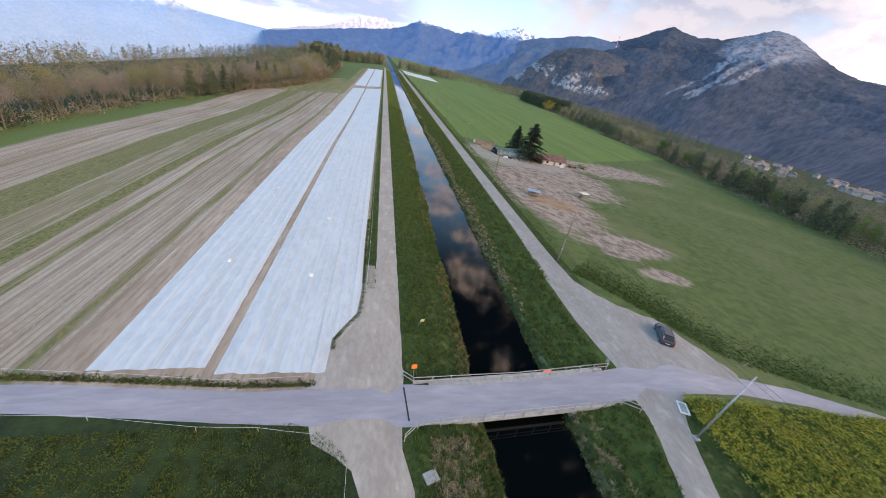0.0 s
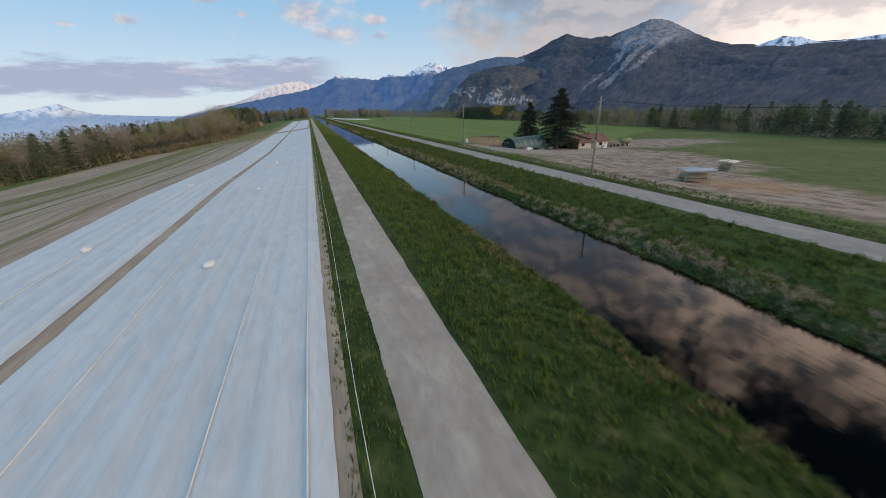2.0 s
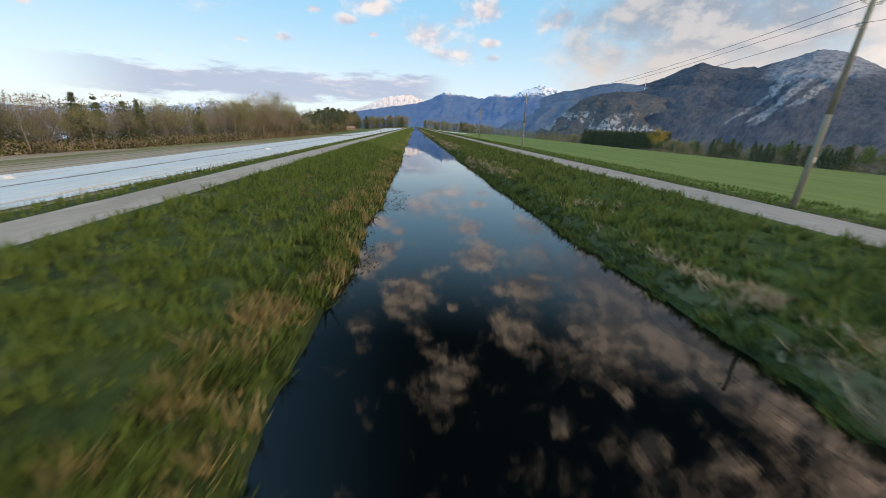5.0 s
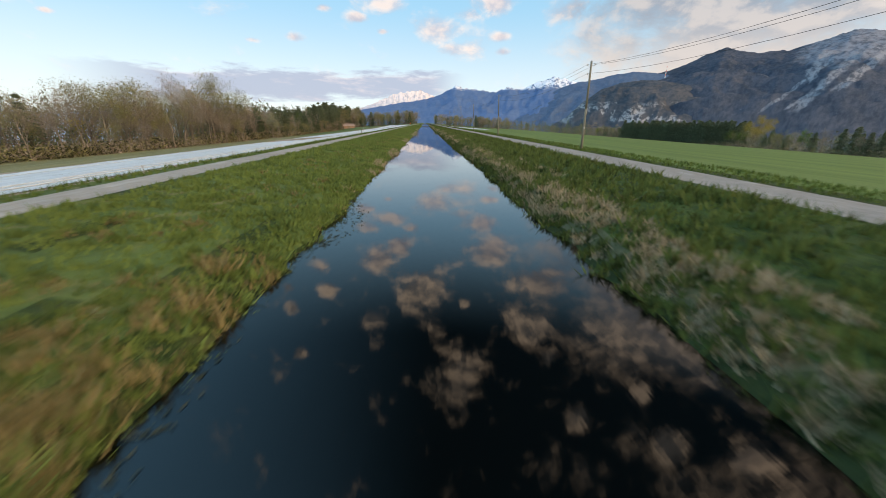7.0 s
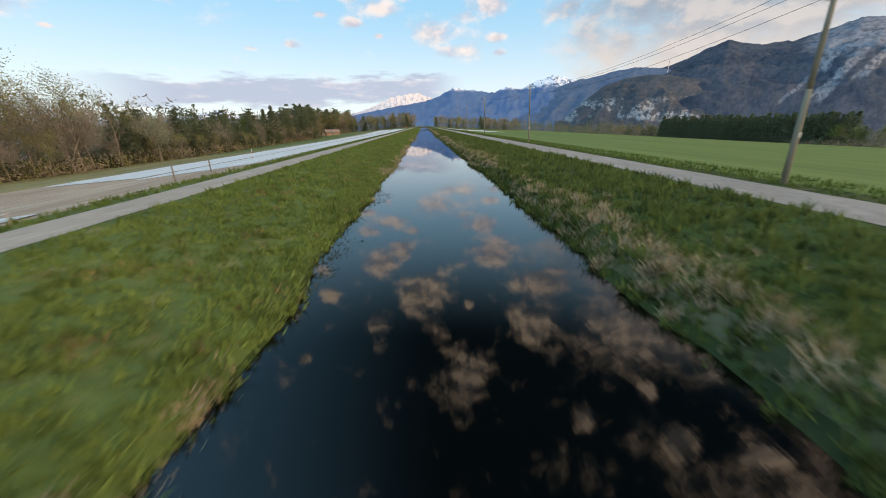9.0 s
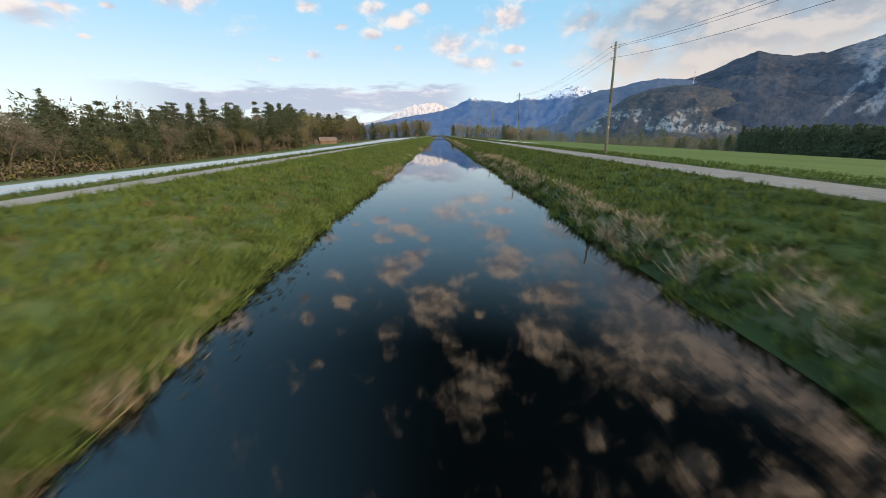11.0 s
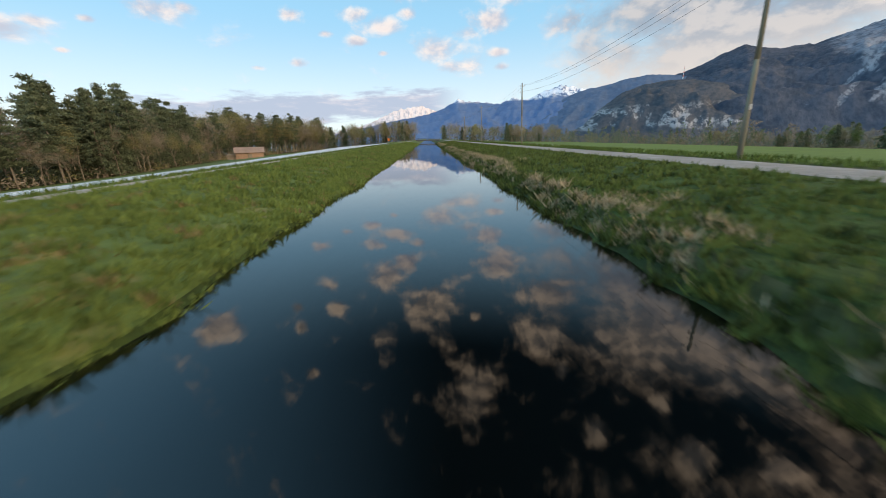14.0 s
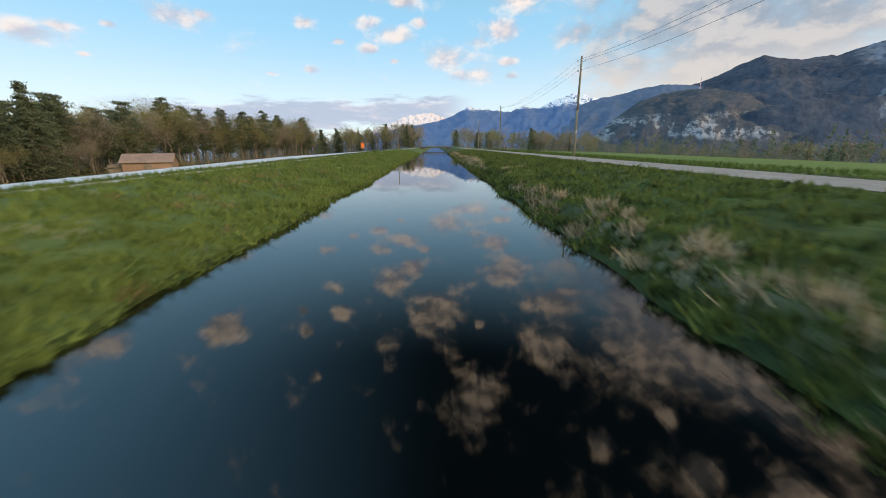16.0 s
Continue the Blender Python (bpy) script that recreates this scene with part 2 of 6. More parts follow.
M_TRACK = material("gravel_track", (0.43, 0.365, 0.305), (0.33, 0.275, 0.225), 2.2, 0.95, 0.5, light=(0.49, 0.43, 0.36), stretch=(1, 0.45, 1), bump_scale=30)
M_ROADR = material("gravel_road", (0.345, 0.315, 0.285), (0.26, 0.235, 0.21), 2.2, 0.95, 0.5, light=(0.41, 0.375, 0.345), stretch=(1, 0.5, 1), bump_scale=30)
M_ASPHALT = material("worn_asphalt", (0.375, 0.345, 0.37), (0.29, 0.265, 0.285), 1.4, 0.9, 0.3, light=(0.43, 0.40, 0.41), stretch=(0.2, 1, 1), bump_scale=40)


def pasture(name):
    """Grazed meadow worn to bare earth round the yard and the feeders."""
    m = bpy.data.materials.new(name)
    m.use_nodes = True
    n = Nodes(m.node_tree)
    co = n.add("ShaderNodeTexCoord").outputs["Object"]
    sp = n.add("ShaderNodeSeparateXYZ")
    n.link(co, sp.inputs[0])
    x, y = sp.outputs[0], sp.outputs[1]
    rag = n.math("MULTIPLY", n.math("SUBTRACT", n.noise(co, 0.11, 10.0, 0.72), 0.5), 1.6)

    def worn(cx, cy, rx, ry, lo=0.68, hi=1.10):
        u = n.math("DIVIDE", n.math("SUBTRACT", x, cx), rx)
        v = n.math("DIVIDE", n.math("SUBTRACT", y, cy), ry)
        d = n.math("SQRT", n.math("ADD", n.math("MULTIPLY", u, u), n.math("MULTIPLY", v, v)))
        return n.math("SUBTRACT", 1.0, n.ramp01(n.math("ADD", d, rag), lo, hi))

    mud = worn(44, 62, 16, 34)
    for e in ((62, 92, 24, 30), (95, 118, 42, 15), (52, 33, 14, 6), (53, 20, 7, 3.0), (47, 27, 5, 2)):
        mud = n.math("MAXIMUM", mud, worn(*e))
    yard = n.math("MAXIMUM", worn(40, 104, 14, 15, 0.7, 1.1), worn(58, 103, 16, 8, 0.7, 1.1))
    grass = n.mix(n.ramp01(n.noise(co, 0.5, 6.0, 0.65), 0.35, 0.65), (0.070, 0.100, 0.030), (0.108, 0.138, 0.042))
    grass = n.mix(n.math("MULTIPLY", n.ramp01(n.noise(co, 0.035, 4.0), 0.5, 0.7), 0.6), grass, (0.15, 0.155, 0.065))
    earth = n.mix(n.ramp01(n.noise(co, 0.45, 9.0, 0.75), 0.36, 0.60), (0.145, 0.110, 0.085), (0.36, 0.285, 0.225))
    earth = n.mix(n.math("MULTIPLY", worn(45, 54, 9, 6, 0.4, 1.2), 0.6), earth, (0.34, 0.20, 0.10))
    gravel = n.mix(n.ramp01(n.noise(co, 1.2, 5.0), 0.3, 0.7), (0.28, 0.24, 0.20), (0.40, 0.36, 0.31))
    col = n.mix(mud, grass, earth)
    col = n.mix(n.math("MULTIPLY", yard, 0.8), col, gravel)
    p = n.add("ShaderNodeBsdfPrincipled")
    n.link(col, p.inputs["Base Color"])
    p.inputs["Roughness"].default_value = 0.95
    p.inputs["Specular IOR Level"].default_value = 0.2
    bn = n.add("ShaderNodeBump")
    bn.inputs["Strength"].default_value = 0.7
    bn.inputs["Distance"].default_value = 0.15
    n.link(n.noise(co, 1.6, 6.0, 0.65), bn.inputs["Height"])
    n.link(bn.outputs[0], p.inputs["Normal"])
    o = n.add("ShaderNodeOutputMaterial")
    n.link(p.outputs[0], o.inputs[0])
    return m


M_PASTURE = pasture("worn_pasture")


def tilled(name):
    """Strips of furrowed soil and weedy fallow along the valley, with ragged borders."""
    m = bpy.data.materials.new(name)
    m.use_nodes = True
    n = Nodes(m.node_tree)
    co = n.add("ShaderNodeTexCoord").outputs["Object"]
    sp = n.add("ShaderNodeSeparateXYZ")
    n.link(co, sp.inputs[0])
    x = sp.outputs[0]
    u = n.math("ADD", x, n.math("MULTIPLY", n.math("SUBTRACT", n.noise(n.scaled(co, 0.30, 0.045, 1), 1.0, 5.0, 0.65), 0.5), 1.5))
    streak = n.noise(n.scaled(co, 2.6, 0.10, 1), 1.0, 8.0, 0.70)
    grain = n.noise(n.scaled(co, 1, 0.6, 1), 2.2, 9.0, 0.75)
    broad = n.noise(n.scaled(co, 0.16, 0.03, 1), 1.0, 4.0, 0.6)

    def strip(lo, hi, soft, amount):
        return n.math("MULTIPLY", n.math("MULTIPLY", n.ramp01(u, lo - soft, lo + soft), n.math("SUBTRACT", 1.0, n.ramp01(u, hi - soft, hi + soft))), amount)

    soil = n.mix(n.ramp01(n.math("ADD", n.math("MULTIPLY", streak, 0.5), n.math("MULTIPLY", grain, 0.5)), 0.36, 0.62), (0.25, 0.185, 0.125), (0.45, 0.355, 0.26))
    soil = n.mix(n.math("MULTIPLY", n.ramp01(broad, 0.42, 0.66), 0.5), soil, (0.51, 0.42, 0.33))
    for wide, deep in ((0.78, 0.55), (2.6, 0.5)):
        line = n.ramp01(n.math("SINE", n.math("MULTIPLY", n.math("ADD", x, n.math("MULTIPLY", grain, 0.12)), 6.2832 / wide)), 0.45, 0.95)
        soil = n.mix(n.math("MULTIPLY", n.math("MULTIPLY", line, n.ramp01(grain, 0.36, 0.56)), deep), soil, (0.19, 0.14, 0.10))
    weed = n.mix(n.ramp01(grain, 0.35, 0.65), (0.095, 0.105, 0.032), (0.245, 0.215, 0.085))
    green = strip(-33.4, -31.8, 0.4, 0.62)
    for e in ((-44.3, -42.4, 0.5, 0.62), (-50.8, -47.4, 0.7, 0.85), (-58.5, -50.5, 0.8, 0.52), (-67.5, -58.0, 0.8, 0.72), (-79.2, -77.0, 0.5, 0.5), (-300.0, -88.0, 1.0, 0.35)):
        green = n.math("MAXIMUM", green, strip(*e))
    green = n.ramp01(n.math("ADD", green, n.math("MULTIPLY", n.math("SUBTRACT", n.math("ADD", n.math("MULTIPLY", streak, 0.6), n.math("MULTIPLY", grain, 0.4)), 0.5), 2.4)), 0.34, 0.72)
    col = n.mix(green, soil, weed)
    turf = n.mix(n.ramp01(grain, 0.35, 0.65), (0.105, 0.150, 0.040), (0.150, 0.190, 0.058))
    col = n.mix(n.math("SUBTRACT", 1.0, n.ramp01(u, -89.0, -87.0)), col, turf)
    p = n.add("ShaderNodeBsdfPrincipled")
    n.link(col, p.inputs["Base Color"])
    p.inputs["Roughness"].default_value = 0.95
    p.inputs["Specular IOR Level"].default_value = 0.2
    bn = n.add("ShaderNodeBump")
    bn.inputs["Strength"].default_value = 0.8
    bn.inputs["Distance"].default_value = 0.12
    n.link(grain, bn.inputs["Height"])
    n.link(bn.outputs[0], p.inputs["Normal"])
    o = n.add("ShaderNodeOutputMaterial")
    n.link(p.outputs[0], o.inputs[0])
    return m


M_FIELD = tilled("tilled_strips")


def wet(name):
    m = bpy.data.materials.new(name)
    m.use_nodes = True
    n = Nodes(m.node_tree)
    co = n.add("ShaderNodeTexCoord").outputs["Object"]
    p = n.add("ShaderNodeBsdfPrincipled")
    p.inputs["Base Color"].default_value = (0.0015, 0.0022, 0.002, 1)
    p.inputs["Roughness"].default_value = 0.03
    p.inputs["IOR"].default_value = 1.48
    p.inputs["Specular IOR Level"].default_value = 0.5
    bn = n.add("ShaderNodeBump")
    bn.inputs["Strength"].default_value = 0.012
    bn.inputs["Distance"].default_value = 0.2
    n.link(n.noise(n.scaled(co, 1.6, 0.5, 1), 1.2, 3.0), bn.inputs["Height"])
    n.link(bn.outputs[0], p.inputs["Normal"])
    o = n.add("ShaderNodeOutputMaterial")
    n.link(p.outputs[0], o.inputs[0])
    return m


M_WATER = wet("still_water")


def film(name):
    m = bpy.data.materials.new(name)
    m.use_nodes = True
    n = Nodes(m.node_tree)
    co = n.add("ShaderNodeTexCoord").outputs["Object"]
    v = n.scaled(co, 1.0, 0.35, 1.0)
    a = n.noise(v, 1.6, 5.0, 0.6, 0.4)
    b = n.noise(n.scaled(co, 1, 0.3, 1), 0.25, 3.0)
    col = n.mix(n.ramp01(n.math("ADD", n.math("MULTIPLY", a, 0.6), n.math("MULTIPLY", b, 0.4)), 0.3, 0.7), (0.49, 0.49, 0.485), (0.62, 0.62, 0.61))
    sp = n.add("ShaderNodeSeparateXYZ")
    n.link(co, sp.inputs[0])
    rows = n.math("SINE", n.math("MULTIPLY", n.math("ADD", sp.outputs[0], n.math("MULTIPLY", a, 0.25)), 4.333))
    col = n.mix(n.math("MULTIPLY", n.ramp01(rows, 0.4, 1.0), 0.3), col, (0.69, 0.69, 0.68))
    # Shade of the film's creases is put into the colour as darker streaks.
    crease_shade = n.noise(n.scaled(co, 4.0, 0.08, 1.0), 1.0, 4.0, 0.6)
    col = n.mix(n.math("MULTIPLY", n.ramp01(crease_shade, 0.58, 0.70), 0.35), col, (0.42, 0.42, 0.42))
    p = n.add("ShaderNodeBsdfPrincipled")
    n.link(col, p.inputs["Base Color"])
    p.inputs["Roughness"].default_value = 0.42
    bn = n.add("ShaderNodeBump")
    bn.inputs["Strength"].default_value = 0.6
    bn.inputs["Distance"].default_value = 0.10
    n.link(n.noise(n.scaled(co, 2.2, 0.7, 1), 1.3, 4.0, 0.55, 0.8), bn.inputs["Height"])
    n.link(bn.outputs[0], p.inputs["Normal"])
    o = n.add("ShaderNodeOutputMaterial")
    n.link(p.outputs[0], o.inputs[0])
    return m


M_FILM = film("crop_film")
M_BARK = material("bark", (0.31, 0.255, 0.19), (0.145, 0.115, 0.088), 3.0, 0.95, 0.6)
M_TWIG = leafy("bare_twigs", (0.40, 0.325, 0.245), (0.17, 0.135, 0.10), 0.15, 0.5, 0.9)
M_THICKET = leafy("brown_thicket", (0.27, 0.205, 0.145), (0.105, 0.08, 0.058), 0.15, 0.5, 0.9)
M_BUD = leafy("spring_buds", (0.34, 0.31, 0.13), (0.17, 0.155, 0.07))
M_LEAF = leafy("fresh_leaves", (0.15, 0.22, 0.05), (0.055, 0.09, 0.02))
M_NEEDLE = leafy("conifer_needles", (0.175, 0.200, 0.112), (0.046, 0.064, 0.038), 0.4, 0.5, 0.7)
M_YELLOW = leafy("yellow_leaves", (0.56, 0.39, 0.055), (0.24, 0.17, 0.03))
M_LIME = leafy("yellow_green_leaves", (0.42, 0.39, 0.09), (0.20, 0.19, 0.05))
M_SPRUCE = leafy("dark_spruce_needles", (0.050, 0.062, 0.042), (0.012, 0.018, 0.013), 0.4, 0.5, 0.7)
M_BLOSSOM = leafy("pale_blossom", (0.36, 0.36, 0.24), (0.16, 0.17, 0.08))
M_GRASS = leafy("grass_blades", (0.145, 0.198, 0.042), (0.020, 0.036, 0.009), 1.6, 0.45, 1.0, (0.4, 1.15))
# Blades to match: lush green with the right bank's shade in it.
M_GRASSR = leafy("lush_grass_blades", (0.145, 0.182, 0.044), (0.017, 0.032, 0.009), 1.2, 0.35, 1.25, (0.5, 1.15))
M_GRASSM = leafy("mown_grass_blades", (0.198, 0.258, 0.063), (0.055, 0.086, 0.021), 0.9, 0.3, 1.1, (0.3, 1.1))
M_STRAW = leafy("withered_grass", (0.36, 0.28, 0.12), (0.14, 0.12, 0.05), 0.8)
M_DRY = leafy("dry_reeds", (0.47, 0.375, 0.235), (0.17, 0.135, 0.08), 0.8, 0.5, 0.8)
M_POLE = material("weathered_pole", (0.30, 0.265, 0.195), (0.17, 0.145, 0.10), 4.0, 0.9, 0.4, stretch=(1, 1, 0.1))
M_STEEL = material("galvanised_steel", (0.45, 0.46, 0.47), (0.32, 0.33, 0.34), 3.0, 0.5, 0.1, metal=0.6)
M_WIRE = material("dark_wire", (0.05, 0.05, 0.05), (0.03, 0.03, 0.03), 3.0, 0.7, 0)
M_PORC = material("insulator", (0.55, 0.52, 0.48), (0.4, 0.37, 0.33), 5.0, 0.3, 0)
M_CONC = material("concrete", (0.42, 0.40, 0.37), (0.28, 0.265, 0.245), 2.0, 0.9, 0.3)


# ---- mesh helpers ----
def mesh_ob(name, verts, faces, mats, parent=None, smooth=False, index=None):
    me = bpy.data.meshes.new(name)
    me.from_pydata(verts, [], faces)
    for m in mats if isinstance(mats, (list, tuple)) else [mats]:
        me.materials.append(m)
    if index is not None:
        me.polygons.foreach_set("material_index", index)
    if smooth:
        me.polygons.foreach_set("use_smooth", [True] * len(me.polygons))
    me.update()
    ob = new(name, me)
    ob.parent = parent
    return ob


def part(name, bm, mat, parent=None, label="", smooth=False):
    me = bpy.data.meshes.new(name)
    bmesh.ops.recalc_face_normals(bm, faces=bm.faces)
    bm.to_mesh(me)
    bm.free()
    me.materials.append(mat)
    if smooth:
        me.polygons.foreach_set("use_smooth", [True] * len(me.polygons))
    ob = new(name, me)
    ob.parent = parent
    return tagged(ob, label)


def thing(name, m, label, category, group=""):
    ob = new(name)
    ob.empty_display_size = 0.3
    ob.matrix_world = m
    return tagged(ob, label, category, group)


def box(bm, x0, y0, z0, x1, y1, z1, m=None, bevel=0.0):
    made = bmesh.ops.create_cube(bm, size=1.0)["verts"]
    t = Matrix.Translation(((x0 + x1) / 2, (y0 + y1) / 2, (z0 + z1) / 2)) @ Matrix.Diagonal((x1 - x0, y1 - y0, z1 - z0, 1))
    bmesh.ops.transform(bm, matrix=(m or Matrix.Identity(4)) @ t, verts=made)
    if bevel:
        edges = list({e for v in made for e in v.link_edges})
        bmesh.ops.bevel(bm, geom=edges, offset=bevel, segments=1, affect="EDGES")
    return bm


def boxed(*a, **k):
    return box(bmesh.new(), *a, **k)


def tube(bm, a, b, r0, r1=None, n=8, caps=True):
    a, b = Vector(a), Vector(b)
    r1 = r0 if r1 is None else r1
    d = b - a
    made = bmesh.ops.create_cone(bm, cap_ends=caps, segments=n, radius1=r0, radius2=max(r1, 0.001), depth=d.length)["verts"]
    bmesh.ops.transform(bm, matrix=Matrix.Translation((a + b) / 2) @ d.to_track_quat("Z", "Y").to_matrix().to_4x4(), verts=made)
    return bm


def tubed(*a, **k):
    return tube(bmesh.new(), *a, **k)


def wob(x, y=0.0, z=0.0):
    return noise.noise((x, y, z))


def lerp(v, pts):
    """Straight lines through the points (place, value)."""
    for (a, fa), (b, fb) in zip(pts, pts[1:]):
        if v <= b:
            return fa + (fb - fa) * max(0.0, (v - a) / (b - a))
    return pts[-1][1]


# ---- the lie of the land ----
WATER = -1.03
SECTION = [(-4000, -860), (-1500, -310), (-600, -100), (-300, -30), (-200, -12), (-95, -6.6), (-62, -4.2), (-45, -2.6), (-28.3, -1.0), (-17, -0.45), (-5, -0.05), (-3.2, 0), (0.0, 0), (1.6, -0.02),
           (4.0, -0.25), (6.4, -0.66), (7.2, -0.82), (7.55, -1.06), (8.3, -1.5), (9.5, -2.0), (14.0, -2.0), (15.1, -1.5), (15.8, -1.03), (16.25, -0.92), (16.7, -0.52), (17.4, -0.42), (18.5, -0.42), (21.0, -0.12), (23.0, 0), (32, 0),
           (45, -1.3), (62, -2.8), (85, -3.9), (130, -5.0), (200, -7.0), (300, -12), (600, -30), (1200, -70), (4000, -260)]
# past the first stretch the track and the beds lie lower
FALL = [(-600, -1.8), (-62, -1.9), (-28.3, -1.85), (-17, -1.45), (-8, -0.6), (-5, -0.32), (-3.2, -0.28), (-1.4, -0.16), (0.2, 0.0), (5000, 0)]

SINK = [(-5000, 0), (85, 0), (150, 1), (430, 1), (520, 0.8), (620, 0.2), (5000, 0.2)]


def gz(x, y=0.0):
    """Height of the ground."""
    return lerp(x, SECTION) + (lerp(x, FALL) * lerp(y, SINK) if x < 0.2 else 0.0)


xs = sorted({-4000, -2000, -1000, -600, -400, -300, -250, -200, -170, -140, -115, -105, -95, -88, -82, -74, -69, -64, -58, -52, -47, -43, -39, -35.5, -33, -30.5, -28.3,
             -27, -24, -21, -18, -15, -12, -9, -7, -5.2, -4.4, -3.2, -1.5, 0.0, 0.5, 1.0, 1.6, 2.2, 2.8, 3.4, 4.0, 4.6, 5.2, 5.8, 6.4, 6.9, 7.2, 7.4, 7.6, 7.9, 8.3, 9.5, 11.8, 14.0, 15.1, 15.45,
             15.8, 16.25, 16.5, 16.7, 17.3, 18.0, 18.5, 19.2, 20, 21, 22, 23, 24, 24.8, 26.4, 28, 28.8, 30, 32, 36, 40, 45, 50, 56, 62, 70, 78, 85, 100, 115, 130, 150, 175, 200, 240, 300, 400, 600, 1000,
             2000, 4000} | {45 + 6 * k for k in range(27)})
ys = [-900, -400, -200, -120, -80, -60] + [-50 + 2 * k for k in range(10)] + [-30 + 0.8 * k for k in range(912)] + [700 + 5 * k for k in range(20)] + \
     [800, 830, 870, 920, 1000, 1150, 1400, 1800, 2400, 3200, 4000, 4950]
BANK_A, BANK_B = (4.0, 8.4), (15.0, 19.5)


def bank_relief(x, y):
    """Hummocks of the banks, and how far the water's edge wanders."""
    w = min(1.0, (x - 0.4) / 2.0, (24 - x) / 2.0)
    up, along = w * (0.09 * wob(x * 0.8, y * 0.35, 3.1) + 0.06 * wob(x * 1.9, y * 0.9, 7.7)), 0.0
    if BANK_A[0] < x < 9:
        along = min(1.0, (x - BANK_A[0]) / 2) * (0.38 * wob(0.3, y * 0.16, 1.0) + 0.22 * wob(2.3, y * 0.55, 5.0))
    elif 14.2 < x < BANK_B[1]:
        along = min(1.0, (BANK_B[1] - x) / 2) * (0.42 * wob(9.3, y * 0.14, 1.0) + 0.25 * wob(4.3, y * 0.5, 8.0))
    # farther on the near bank swells up beside the track
    up += lerp(y, [(300, 0), (420, 0.10), (560, 0.18)]) * lerp(x, [(0.4, 0), (1.6, 1), (3.6, 0.8), (6.5, 0), (99, 0)])
    return up, along


def ground_vertex(x, y):
    z = gz(x, y)
    if 0.4 < x < 24 and -60 < y < 790:
        up, along = bank_relief(x, y)
        z += up
        x += along
    elif -330 < x < -33 or 32 < x < 300:
        z += 0.10 * wob(x * 0.08, y * 0.06, 2.0)
        if -60 < x < -33:
            z += 0.05 * wob(x * 1.3, y * 0.02, 2.0)
    return x, y, z


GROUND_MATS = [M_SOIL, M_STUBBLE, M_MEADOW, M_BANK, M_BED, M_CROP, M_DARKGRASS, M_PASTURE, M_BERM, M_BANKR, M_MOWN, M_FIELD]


def ground_kind(x, y):
    if y < -8.3 and x < -1:
        return 6
    if -30.5 < x < -4.4 and -8 < y < 640:
        return 0
    if x < -30.5 and y < 640:
        if x < lerp(y, [(30, -108), (140, -110), (285, -78), (400, -70), (560, -78), (640, -112)]):
            return 6
        if y > 245:
            return (1 if y < 390 or x > -38 else 2) if x > -80 else 6
        return 11
    if -4.4 <= x < 7.35:
        return 10 if y > 205 + 40 * wob(x * 0.7, y * 0.12, 6.0) else 3
    # Darker ground at the waterline: the overhang's shade put into the tone.
    if 7.35 <= x < 8.0 or 15.4 <= x < 16.3:
        return 3 if x < 8 and y > 205 else 6
    if 7.35 <= x < 16.3:
        return 4
    if 16.3 <= x < 16.9:
        return 8
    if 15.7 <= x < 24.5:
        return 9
    if 15.7 <= x < 30:
        return 3
    if x > lerp(y, [(-60, 158), (90, 180), (300, 222), (560, 270), (870, 328), (2000, 520)]):
        return 6
    if x >= 30:
        return 5 if (y > 128 and x - 33 < (y - 90) * 1.6) else 7
    return 2


def build_ground():
    nx, ny = len(xs), len(ys)
    verts = [ground_vertex(x, y) for y in ys for x in xs]
    faces, kinds = [], []
    for j in range(ny - 1):
        yc = (ys[j] + ys[j + 1]) / 2
        for i in range(nx - 1):
            a = j * nx + i
            faces.append((a, a + 1, a + nx + 1, a + nx))
            kinds.append(ground_kind((xs[i] + xs[i + 1]) / 2, yc))
    ob = mesh_ob("ground", verts, faces, GROUND_MATS, smooth=True, index=kinds)
    tagged(ob, "flat valley farmland of green meadow, brown tilled strips and grassy canal banks", "ground", kind="structure")


build_ground()

bmw = bmesh.new()
for yy0, yy1 in ((-900, 200), (200, 1000), (1000, 4900)):
    bmw.faces.new([bmw.verts.new(p) for p in ((6.0, yy0, WATER), (17.2, yy0, WATER), (17.2, yy1, WATER), (6.0, yy1, WATER))])
water = part("water", bmw, M_WATER)
tagged(water, "still dark canal water mirroring clouds and sky", "water", kind="structure")


